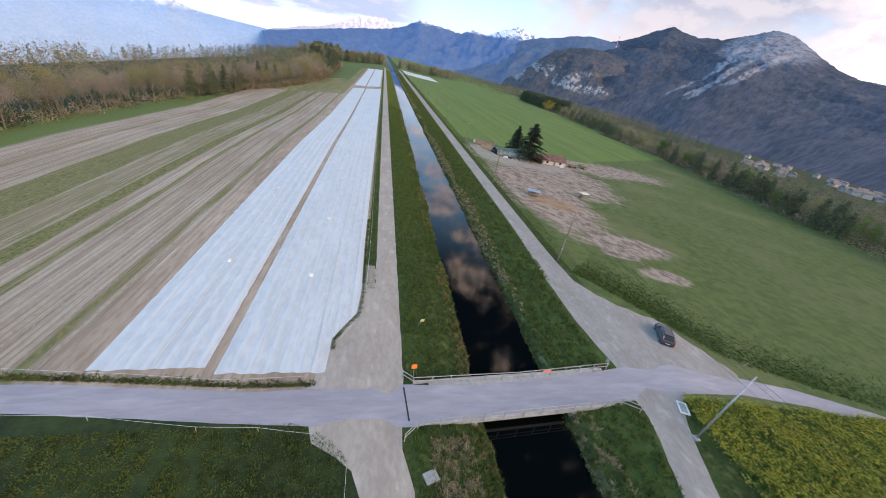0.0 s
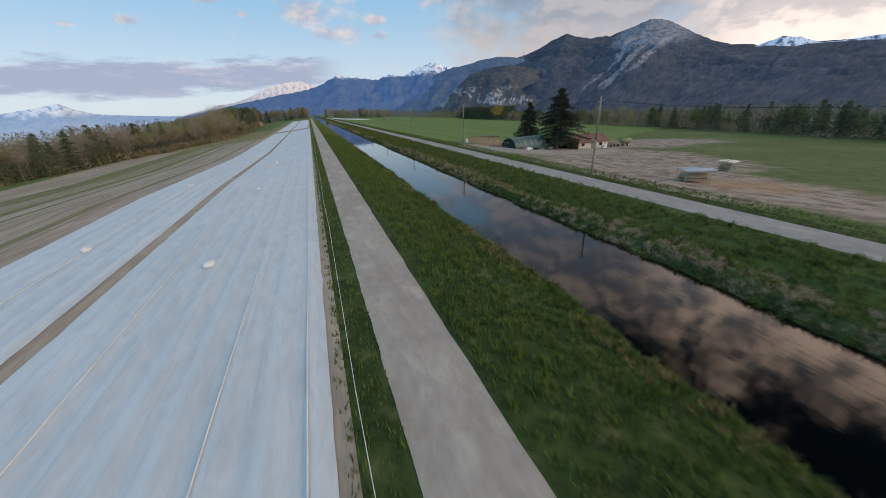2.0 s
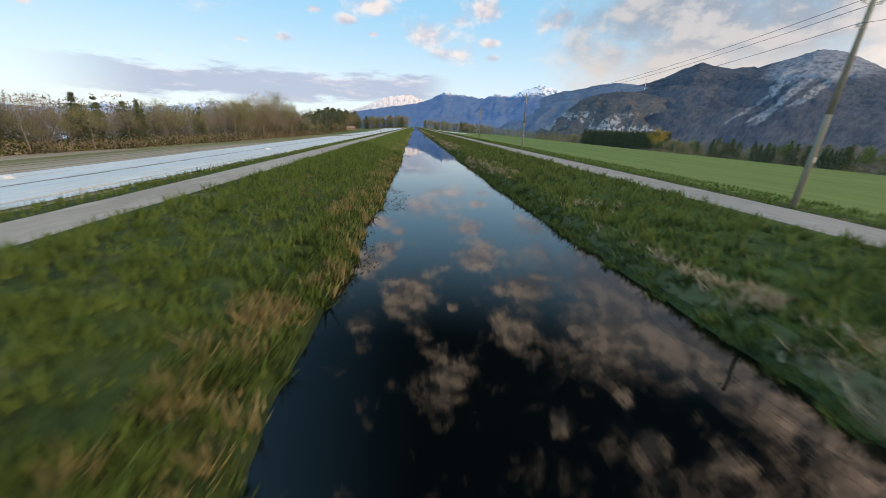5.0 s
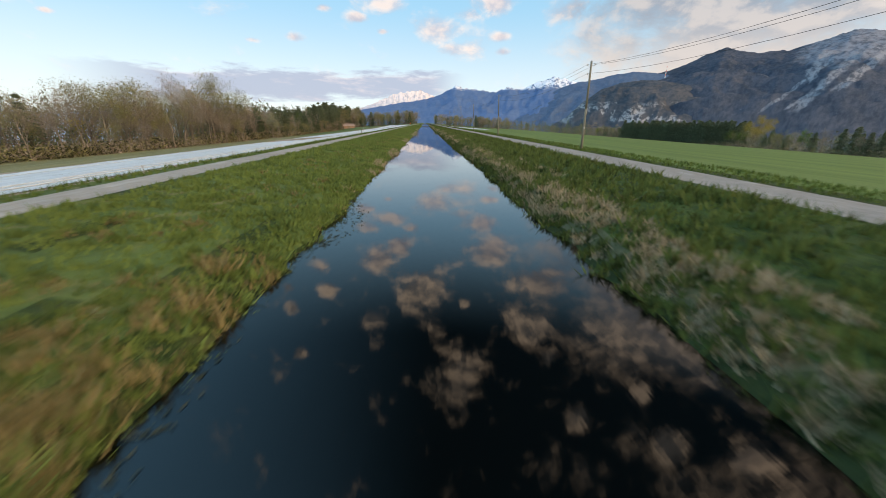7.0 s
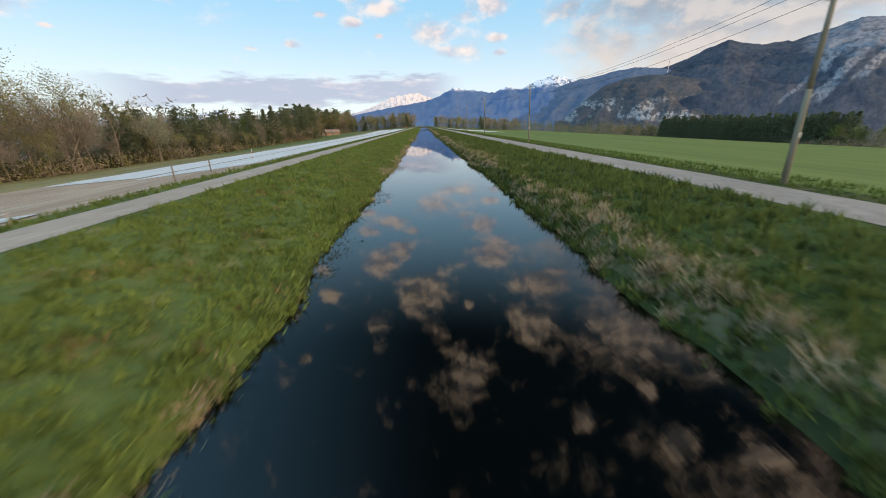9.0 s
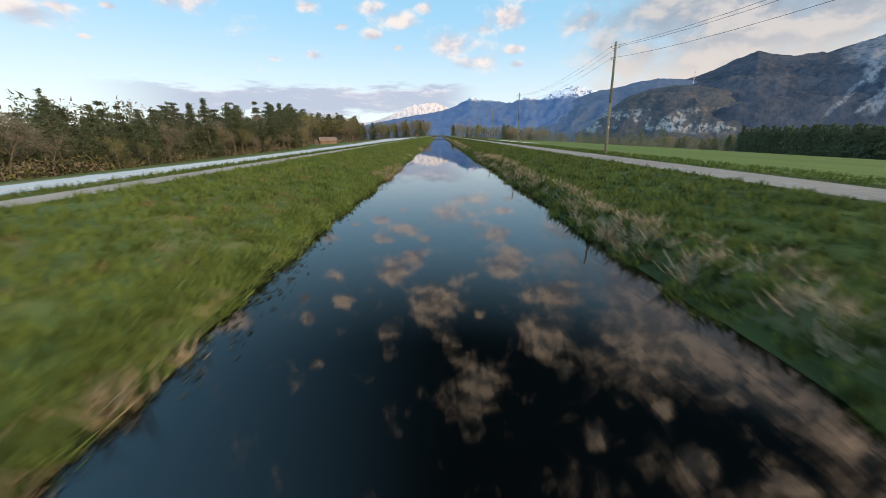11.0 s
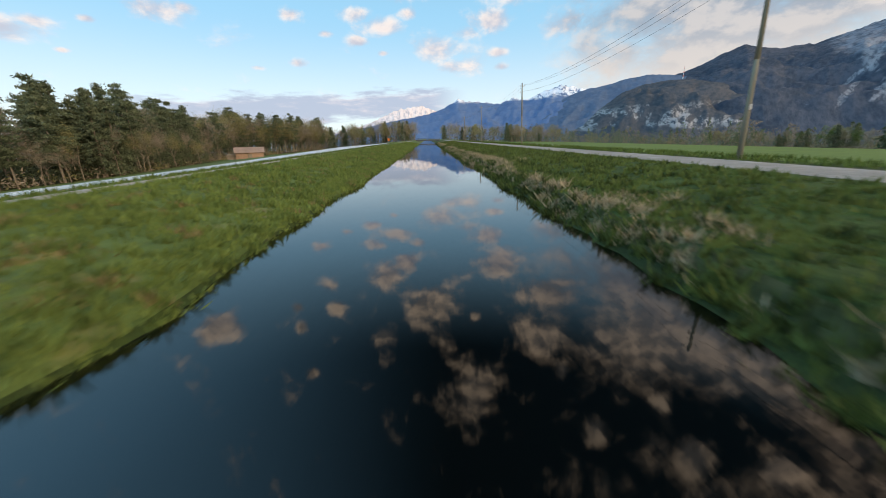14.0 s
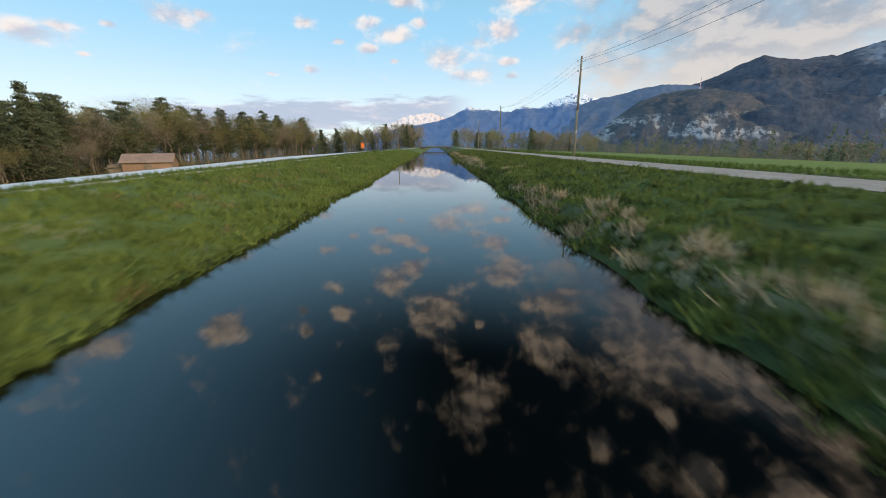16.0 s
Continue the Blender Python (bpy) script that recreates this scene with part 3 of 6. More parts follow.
# ---- roads ----
def ribbon(name, line, width, lift, mat, label, step=1.0, ragged=0.10, category="road"):
    """A road along a line of (x, y[, width]) with uneven edges, lying on the ground."""
    pts = [Vector((p[0], p[1])) for p in line]
    widths = [p[2] if len(p) > 2 else width for p in line]
    rows = []
    for k in range(len(pts) - 1):
        d = pts[k + 1] - pts[k]
        n = max(1, int(d.length / step))
        for q in range(n):
            f = q / n
            rows.append((pts[k] + d * f, widths[k] * (1 - f) + widths[k + 1] * f, d.normalized()))
    rows.append((pts[-1], widths[-1], (pts[-1] - pts[-2]).normalized()))
    for k in range(1, len(rows) - 1):
        rows[k] = (rows[k][0], rows[k][1], (rows[k + 1][0] - rows[k - 1][0]).normalized())
    verts, faces = [], []
    cols = (-0.5, -0.3, -0.1, 0.1, 0.3, 0.5)
    for k, (c, wd, d) in enumerate(rows):
        side = Vector((d.y, -d.x))
        for u in cols:
            e = ragged * (wob(c.x * 0.6 + u * 40, c.y * 0.6, 4.0) + 0.5 * wob(c.x * 2 + u * 40, c.y * 2, 9.0)) if abs(u) == 0.5 else 0.0
            q = c + side * (u * wd + e * (1 if u > 0 else -1))
            crown = 0.03 * (1 - 4 * u * u)
            verts.append((q.x, q.y, (0 if 0.2 < q.x < 24 else gz(q.x, q.y)) + lift + crown))
    nc = len(cols)
    for k in range(len(rows) - 1):
        for i in range(nc - 1):
            a = k * nc + i
            faces.append((a, a + 1, a + nc + 1, a + nc))
    ob = mesh_ob(name, verts, faces, mat, smooth=True)
    return tagged(ob, label, category, kind="structure")


ribbon("road_track_west", [(-1.5, -9.0), (-1.5, 300), (-1.5, 760)], 3.0, 0.02, M_TRACK, "straight pale gravel farm track beside the canal")
ribbon("road_track_south", [(-1.4, -60, 3.4), (-1.45, -20, 3.6), (-1.5, -16.7, 3.8), (-2.3, -14.0, 4.1), (-3.0, -12.3, 5.8), (-3.6, -11.2, 8.2), (-3.7, -10.0, 8.8)], 3.0, 0.022, M_TRACK, "cracked gravel track leading on from the junction")
ribbon("road_gravel_east", [(31.0, -4.6, 12.5), (29.6, 0.0, 11.0), (28.2, 5.0, 9.2), (26.2, 13, 5.0), (26.2, 22, 4.0), (26.4, 32, 3.6), (26.4, 300, 3.6), (26.4, 760, 3.6)], 3.6, 0.02, M_ROADR, "grey gravel service road along the canal")
ribbon("road_cross", [(-150, 4, 2.5), (-60, -4.5, 2.5), (-32, -7.0, 2.6), (-14, -8.9, 3.0), (-4, -9.3, 4.0), (0, -9.2, 4.4), (7, -9.0, 3.7), (16, -8.0, 3.7), (24, -7.1, 4.2), (31, -6.2, 4.6), (40, -6.6, 3.0), (50, -7.9, 2.6), (60, -10.8, 2.6), (110, -31, 2.6)],
       3.0, 0.03, M_ASPHALT, "narrow worn asphalt lane crossing the canal", ragged=0.08)
ribbon("road_south_east", [(27.2, -7.8, 7.4), (26.6, -10.2, 4.8), (26.2, -11.6, 4.0), (25.4, -14.0, 3.5), (24.0, -17.9, 3.3), (20.6, -30, 3.3), (13, -60, 3.3)], 3.4, 0.026, M_ROADR, "gravel road running off beside the rape field")
ribbon("road_layby", [(27.0, 10.0, 4.0), (30.5, 4.5, 8.0), (34.5, 0.5, 11.5), (38.5, -3.5, 8.0), (42, -6, 3.0)], 6.0, 0.024, M_ROADR, "wide gravel lay-by at the junction", ragged=0.5)
ribbon("road_film_corner", [(-3.7, 14.0, 1.0), (-4.1, 5.0, 3.2), (-4.6, -1.0, 5.4), (-4.8, -7.4, 7.6)], 3.0, 0.016, M_TRACK, "scuffed gravel corner beside the crop film", ragged=0.5)


# ---- the far mountains ----
def rocky(name, low, high, rock, snow=None, snow_from=1e5, snow_to=1e5, rock_amount=0.6, scale=0.004, scree=False, cliffs=None, speck=0.05, far=3500.0):
    m = bpy.data.materials.new(name)
    m.use_nodes = True
    n = Nodes(m.node_tree)
    co = n.add("ShaderNodeTexCoord").outputs["Object"]
    sp = n.add("ShaderNodeSeparateXYZ")
    n.link(co, sp.inputs[0])
    z = sp.outputs[2]
    ax = n.math("SUBTRACT", sp.outputs[0], 11.0)
    ay = n.math("SUBTRACT", sp.outputs[1], 250.0)
    az = n.math("MULTIPLY", n.math("ARCTAN2", ax, ay), 57.2958)
    el = n.math("MULTIPLY", n.math("ARCTAN2", z, n.math("SQRT", n.math("ADD", n.math("MULTIPLY", ax, ax), n.math("MULTIPLY", ay, ay)))), 57.2958)
    # the face of the slope: along the valley wall, and up it
    face = n.add("ShaderNodeCombineXYZ")
    n.put(face.inputs[0], n.math("MULTIPLY", az, far / 57.3))
    n.put(face.inputs[1], n.math("MULTIPLY", z, 1.25))
    co = face.outputs[0]
    a = n.noise(co, scale, 7.0, 0.62)
    fine = n.noise(co, scale * 6, 5.0, 0.6)
    trees = n.noise(n.scaled(co, 1, 0.8, 1), speck, 6.0, 0.7)
    mixed = n.math("ADD", n.math("MULTIPLY", a, 0.3), n.math("ADD", n.math("MULTIPLY", fine, 0.25), n.math("MULTIPLY", trees, 0.45)))
    col = n.mix(n.ramp01(mixed, 0.40, 0.60), low, high)
    crag = n.noise(n.scaled(co, 1, 0.7, 1), scale * (2.3 if not cliffs else 1.5), 7.0, 0.70, 0.6)
    bare = n.math("MULTIPLY", n.ramp01(crag, 0.78 - rock_amount * 0.3, 0.86 - rock_amount * 0.3), 0.85)
    if cliffs:
        up = n.math("ADD", el, n.math("MULTIPLY", n.math("SUBTRACT", a, 0.5), 3.0))
        bare = n.math("MULTIPLY", bare, n.math("MULTIPLY", n.ramp01(up, cliffs[0], cliffs[0] + 0.6), n.math("SUBTRACT", 1.0, n.ramp01(up, cliffs[1] - 0.8, cliffs[1]))))
    col = n.mix(n.math("MULTIPLY", bare, n.ramp01(trees, 0.42, 0.54)), col, rock)
    if scree:
        # bare summit dome and pale chutes of stone, by bearing and height seen from the valley
        wv = n.math("MULTIPLY", n.math("SUBTRACT", n.noise(co, scale * 2.5, 6.0, 0.65), 0.5), 3.4)
        au = n.math("ADD", az, wv)
        dome = n.math("MULTIPLY", n.ramp01(n.math("ADD", el, n.math("MULTIPLY", wv, 0.8)), 6.3, 7.6), n.math("MULTIPLY", n.ramp01(au, 44.6, 46.4), n.math("SUBTRACT", 1.0, n.ramp01(au, 52.5, 55.5))))
        col = n.mix(n.math("MULTIPLY", dome, n.math("ADD", 0.25, n.math("MULTIPLY", n.ramp01(fine, 0.35, 0.6), 0.6))), col, (0.26, 0.275, 0.32))
        wb = n.math("MULTIPLY", wv, 0.42)
        for a0, e0, a1, e1, wd in ((48.4, 7.4, 44.0, 2.0, 0.22), (47.3, 8.0, 46.9, 5.0, 0.45), (49.8, 7.6, 47.0, 2.2, 0.50), (48.6, 5.0, 46.2, 2.4, 0.22), (51.8, 7.6, 49.5, 4.2, 0.5)):
            f = n.math("DIVIDE", n.math("SUBTRACT", el, e0), e1 - e0)
            mid = n.math("ADD", a0, n.math("MULTIPLY", f, a1 - a0))
            off = n.math("ABSOLUTE", n.math("ADD", n.math("SUBTRACT", az, mid), wb))
            line = n.math("MULTIPLY", n.math("SUBTRACT", 1.0, n.ramp01(off, wd * 0.5, wd * 1.3)), n.math("MULTIPLY", n.ramp01(f, -0.1, 0.05), n.math("SUBTRACT", 1.0, n.ramp01(f, 0.9, 1.05))))
            col = n.mix(n.math("MULTIPLY", line, n.math("ADD", 0.15, n.math("MULTIPLY", n.ramp01(trees, 0.38, 0.6), 0.62))), col, (0.30, 0.31, 0.34))
    if snow:
        zz = n.math("ADD", z, n.math("MULTIPLY", n.math("SUBTRACT", n.noise(co, scale * 3, 6.0, 0.65), 0.5), (snow_to - snow_from) * 2.2))
        col = n.mix(n.math("MULTIPLY", n.ramp01(zz, snow_from, snow_to), n.ramp01(n.noise(n.scaled(co, 1, 0.5, 1), scale * 5, 6.0, 0.7), 0.40, 0.52)), col, snow)
    p = n.add("ShaderNodeBsdfPrincipled")
    n.link(col, p.inputs["Base Color"])
    p.inputs["Roughness"].default_value = 0.95
    p.inputs["Specular IOR Level"].default_value = 0.1
    o = n.add("ShaderNodeOutputMaterial")
    n.link(p.outputs[0], o.inputs[0])
    return m


VIEW = Vector((11.0, 250.0, 2.0))


def mountain(name, ridge, r0, r1, mat, label, rough=0.16, seed=0.0, step=0.22, curve=1.25, rows=34, feature=260.0, jag=0.012, foot=90.0):
    """A range whose crest stands at the given bearings and heights (degrees) seen from the valley."""
    az0, az1 = ridge[0][0], ridge[-1][0]
    n = int((az1 - az0) / step) + 1
    verts, faces = [], []
    for i in range(n):
        az = az0 + (az1 - az0) * i / (n - 1)
        el = lerp(az, ridge)
        crest = math.tan(radians(el)) * r1 + 10
        for j in range(rows):
            u = j / (rows - 1)
            r = r0 + (r1 - r0) * u
            x, y = VIEW.x + r * math.sin(radians(az)), VIEW.y + r * math.cos(radians(az))
            h = crest * u ** curve
            env = math.sin(math.pi * min(1.0, u * 0.97)) * crest * rough
            rg = 1 - abs(2 * noise.fractal((x / feature, y / feature, seed), 0.9, 2.0, 5))
            h += env * (rg - 0.55)
            h += u * crest * jag * noise.fractal((x / (50 if jag < 0.06 else 110), y / 50, seed), 0.8, 2.0, 5)
            verts.append((x, y, -12 - foot * (1 - u) ** 3 + h))
    for i in range(n - 1):
        for j in range(rows - 1):
            a = i * rows + j
            faces.append((a, a + rows, a + rows + 1, a + 1))
    ob = mesh_ob(name, verts, faces, mat, smooth=True)
    return tagged(ob, label, "mountain", kind="structure")


# Evening sun's pink is put into the snow and rock colours.
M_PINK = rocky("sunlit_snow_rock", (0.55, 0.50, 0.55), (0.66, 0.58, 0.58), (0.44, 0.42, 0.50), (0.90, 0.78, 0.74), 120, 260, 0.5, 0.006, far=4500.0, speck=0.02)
# Air haze is put into the mountain colours as blue, stronger with distance.
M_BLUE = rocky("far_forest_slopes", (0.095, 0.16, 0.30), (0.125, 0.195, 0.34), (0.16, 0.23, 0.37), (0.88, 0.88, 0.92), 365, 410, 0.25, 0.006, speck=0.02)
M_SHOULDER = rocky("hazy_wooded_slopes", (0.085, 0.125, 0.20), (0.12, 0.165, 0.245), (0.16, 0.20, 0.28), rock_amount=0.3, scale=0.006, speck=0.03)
# Left range: base tones carry the pale blue of haze.
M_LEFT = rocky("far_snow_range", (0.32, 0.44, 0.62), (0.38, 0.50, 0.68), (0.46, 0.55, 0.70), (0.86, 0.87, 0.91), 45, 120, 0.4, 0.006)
M_CLIFF = rocky("wooded_cliffs", (0.050, 0.062, 0.078), (0.105, 0.106, 0.116), (0.40, 0.39, 0.39), rock_amount=1.02, scale=0.0075, cliffs=(0.5, 3.6), speck=0.06, far=2000.0)
M_BIG = rocky("wooded_mountain", (0.036, 0.051, 0.075), (0.088, 0.099, 0.128), (0.19, 0.205, 0.24), rock_amount=0.40, scale=0.0045, scree=True, speck=0.04)
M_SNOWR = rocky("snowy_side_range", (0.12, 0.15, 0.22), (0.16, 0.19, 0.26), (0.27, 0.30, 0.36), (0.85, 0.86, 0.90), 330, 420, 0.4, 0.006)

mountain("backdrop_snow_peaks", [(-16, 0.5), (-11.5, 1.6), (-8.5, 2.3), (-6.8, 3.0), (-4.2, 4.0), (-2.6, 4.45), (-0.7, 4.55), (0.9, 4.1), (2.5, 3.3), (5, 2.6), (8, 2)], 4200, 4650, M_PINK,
         "distant snow peaks tinted sunlit pink on the skyline", rough=0.05, seed=3.0, rows=18, feature=120, jag=0.09, step=0.12)
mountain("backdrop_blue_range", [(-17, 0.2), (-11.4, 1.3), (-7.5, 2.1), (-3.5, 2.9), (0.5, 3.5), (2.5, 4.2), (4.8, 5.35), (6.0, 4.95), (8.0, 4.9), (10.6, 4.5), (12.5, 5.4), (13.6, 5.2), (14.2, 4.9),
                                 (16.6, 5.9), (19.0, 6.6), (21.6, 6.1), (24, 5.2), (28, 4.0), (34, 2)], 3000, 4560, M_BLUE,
         "forested range tinted haze blue with snow along its crest", rough=0.14, seed=11.0, feature=420, jag=0.05)
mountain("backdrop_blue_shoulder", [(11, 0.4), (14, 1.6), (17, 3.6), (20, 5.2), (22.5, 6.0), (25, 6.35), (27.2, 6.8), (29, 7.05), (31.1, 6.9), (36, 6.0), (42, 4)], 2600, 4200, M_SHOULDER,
         "wooded mountain shoulder tinted blue-grey with haze", rough=0.12, seed=17.0, feature=380)
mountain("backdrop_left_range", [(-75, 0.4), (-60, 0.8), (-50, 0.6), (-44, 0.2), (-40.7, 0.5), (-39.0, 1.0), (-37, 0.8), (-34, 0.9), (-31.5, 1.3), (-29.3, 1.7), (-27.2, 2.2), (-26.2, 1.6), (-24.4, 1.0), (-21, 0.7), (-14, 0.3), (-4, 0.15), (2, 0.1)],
         3600, 4600, M_LEFT, "far mountain range tinted pale haze blue with snow on its top", rough=0.12, seed=21.0, rows=30, foot=820.0)
mountain("backdrop_big_mountain", [(24, 1.0), (27, 3.5), (29, 5.2), (31.5, 6.6), (33.2, 7.0), (35, 7.6), (36.5, 8.35), (38.6, 9.15), (39.9, 8.75), (41.5, 8.4), (44.2, 8.35), (46.2, 8.9), (48.8, 9.7), (50.2, 9.6), (51.6, 9.0),
                                   (53.5, 7.9), (56, 6.6), (58, 6.0), (60.5, 5.6), (63, 5.4), (70, 5.0), (80, 4.5), (100, 4), (130, 3)], 1000, 4950, M_BIG,
         "dark wooded mountain with a pale bare summit and scree chutes", rough=0.095, seed=31.0, step=0.2, rows=60, curve=1.2, feature=480)
mountain("backdrop_cliff_hill", [(19.5, 0.2), (21.5, 1.3), (23.3, 3.2), (25.7, 5.0), (28, 5.8), (30.5, 6.05), (33, 6.0), (36, 5.3), (38.5, 4.2), (41, 2.6), (44, 1.0), (46, 0.3)], 1350, 2600, M_CLIFF,
         "brown wooded hill with pale limestone cliffs", rough=0.20, seed=41.0, rows=44, curve=0.8, feature=260)
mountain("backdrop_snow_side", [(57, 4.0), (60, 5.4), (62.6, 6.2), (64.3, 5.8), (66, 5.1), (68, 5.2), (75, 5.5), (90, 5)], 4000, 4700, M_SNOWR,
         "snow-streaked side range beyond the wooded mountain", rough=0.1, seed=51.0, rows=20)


# ---- crop film over the beds ----
M_BAG = material("white_sack", (0.75, 0.75, 0.74), (0.6, 0.6, 0.6), 4.0, 0.8, 0.2)
M_ROPE = material("pale_rope", (0.72, 0.72, 0.70), (0.58, 0.58, 0.56), 6.0, 0.8, 0)


def film_sheet(name, x0, x1, y0, y1, seed, slant=None, label="", group="", panels=4):
    """A sheet of thin white film lying in ripples over raised beds, in welded panels; slant cuts its corner by the track."""
    ob = thing(name, pose(0, 0, 0), label, "crop film", group)
    nx, ny = 11, int((y1 - y0) / 1.1)
    for pn in range(panels):
        verts, faces = [], []
        for j in range(ny + 1):
            y = y0 + (y1 - y0) * j / ny
            xe = lerp(y, slant) if slant else x1
            for i in range(nx + 1):
                u = (pn + i / nx) / panels
                x = x0 + (xe - x0) * u
                beds = 0.07 * (0.5 + 0.5 * math.cos(2 * math.pi * (x - x0) / 1.45))
                fold = 0.05 * wob(x * 1.1, y * 0.45, seed) + 0.035 * wob(x * 3.0, y * 0.9, seed + 4)
                edge = min(1.0, u * 14, (1 - u) * 14, j / 1.5, (ny - j) / 1.5)
                ex = 0.10 * wob(y * 0.7, seed, 2.0) if u in (0.0, 1.0) else 0
                ey = 0.25 * wob(x * 0.8, seed, 9.0) if j in (0, ny) else 0
                verts.append((x + ex, y + ey, gz(x, y) + 0.03 + edge * (0.05 + beds + fold)))
        for j in range(ny):
            for i in range(nx):
                a = j * (nx + 1) + i
                faces.append((a, a + 1, a + nx + 2, a + nx + 1))
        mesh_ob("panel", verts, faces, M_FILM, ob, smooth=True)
    return ob


FILM_L = "rippled translucent white crop film laid over the beds"
corner = [(-5.4, -7.4), (-1.0, -7.3), (0.5, -6.6), (3.3, -5.0), (7.5, -4.75), (20, -4.95), (400, -4.95)]
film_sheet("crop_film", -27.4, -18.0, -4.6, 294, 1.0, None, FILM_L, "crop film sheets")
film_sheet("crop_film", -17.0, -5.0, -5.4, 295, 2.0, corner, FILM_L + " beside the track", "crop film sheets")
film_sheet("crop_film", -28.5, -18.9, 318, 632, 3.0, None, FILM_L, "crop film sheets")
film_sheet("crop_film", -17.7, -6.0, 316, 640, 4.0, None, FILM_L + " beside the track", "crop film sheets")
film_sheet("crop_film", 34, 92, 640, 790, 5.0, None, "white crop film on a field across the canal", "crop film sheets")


def sweep(pts, r, n=4):
    """One continuous tube through the points."""
    bm = bmesh.new()
    pts = [Vector(p) for p in pts]
    rings = []
    for k, p in enumerate(pts):
        d = (pts[min(k + 1, len(pts) - 1)] - pts[max(k - 1, 0)]).normalized()
        q = d.to_track_quat("Z", "Y").to_matrix()
        rings.append([bm.verts.new(p + q @ Vector((r * math.cos(6.2832 * s / n), r * math.sin(6.2832 * s / n), 0))) for s in range(n)])
    for a, b in zip(rings, rings[1:]):
        for s in range(n):
            bm.faces.new((a[s], a[(s + 1) % n], b[(s + 1) % n], b[s]))
    bm.faces.new(rings[0][::-1])
    bm.faces.new(rings[-1])
    return bm


def rope(name, pts, r, mat, label, category, group=""):
    ob = part(name, sweep(pts, r), mat)
    return tagged(ob, label, category, group)


for sx, ylo, yhi in ((-13.9, -5, 150), (-8.6, -5, 294), (-5.7, 9, 294), (-22.4, -4, 294), (-9.0, 317, 598)):
    rope("film_cord", [(sx + 0.06 * wob(yy * 0.2, sx), yy, gz(sx, yy) + 0.15 + 0.02 * wob(yy * 0.4, sx, 1)) for yy in np.arange(ylo, yhi, 6.0)], 0.03, M_ROPE,
         "thin white cord holding the crop film down", "cord", "film cords")


def sandbag(m, s):
    bm = bmesh.new()
    bmesh.ops.create_icosphere(bm, subdivisions=2, radius=0.5)
    for v in bm.verts:
        v.co = Vector((v.co.x * 0.75 * s, v.co.y * 1.1 * s, max(-0.12, v.co.z * 0.5) * s))
        v.co += 0.05 * Vector((wob(v.co.x * 4, v.co.y * 4), wob(v.co.y * 4, 3), wob(v.co.z * 5, 7)))
    ob = part("sandbag", bm, M_BAG, smooth=True)
    ob.matrix_world = m
    return tagged(ob, "small white sack weighing down the crop film", "sandbag", "sandbags on the film")


for k, (bx, by) in enumerate([(-22.5, 13.9), (-11.6, 10.9), (-11.8, 29.0), (-23.5, 42.8), (-11.9, 52), (-22.6, 61), (-12, 78), (-22.8, 90), (-12.3, 110), (-22.5, 125), (-12, 145), (-22, 165), (-12, 190)]):
    sandbag(pose(bx, by, gz(bx, by) + 0.2, 0, 0, 40 * k), 0.85 + 0.2 * (k % 3) / 2)

# cord fence on little posts along the film and by the lane
M_STAKE = material("thin_stake", (0.55, 0.5, 0.42), (0.35, 0.3, 0.25), 5.0, 0.9, 0.2)


def cord_fence(label, pts, h, group):
    bx, by, bz = pts[0][0], pts[0][1], gz(*pts[0])
    ob = thing("cord_fence", pose(bx, by, bz), label, "fence", group)
    tops = []
    for x, y in pts:
        z = gz(x, y) - bz
        part("post", tubed((x - bx, y - by, z - 0.1), (x - bx, y - by, z + h), 0.025, 0.02, n=6), M_STAKE, ob)
        tops.append((x - bx, y - by, z + h * 0.92))
    line = []
    for a, b in zip(tops, tops[1:]):
        line += [Vector(a), (Vector(a) + Vector(b)) / 2 - Vector((0, 0, 0.05))]
    part("cord", sweep(line + [Vector(tops[-1])], 0.012), M_ROPE, ob, "white electric-fence cord")
    return ob


cord_fence("low cord fence on thin stakes between film and track", [(-4.15 + 0.05 * (k % 3), 8 + 9.5 * k) for k in range(31)], 0.45, "cord fences")
cord_fence("low cord fence on thin stakes along the lane", [(-48, -7.6), (-36, -8.3), (-24.1, -9.5), (-16.1, -10.9), (-11.6, -11.2), (-7.2, -12.0), (-4.6, -14.6), (-4.3, -24)], 0.6, "cord fences")
cord_fence("low cord fence on thin stakes at the head of the beds", [(-44, -3.6), (-34, -4.2), (-24, -5.4), (-16, -6.4), (-9, -6.2), (-5.2, 1.2)], 0.5, "cord fences")


# ---- power line ----
POLE_Y = [-26.0, 19.8, 63.2, 106.2, 151.4, 201.0, 249.4, 297.3, 344.2, 389.6, 433.8, 478.0, 527.0, 572.6, 622.4, 670, 718]
POLE_X = [28.8, 28.8, 28.9, 29.4, 28.8, 29.3, 29.9, 29.3, 29.5, 29.2, 29.3, 29.7, 29.8, 28.8, 28.6, 28.6, 28.6]
ARMS = [(-0.42, 9.05), (0.42, 9.05), (-0.30, 8.15)]


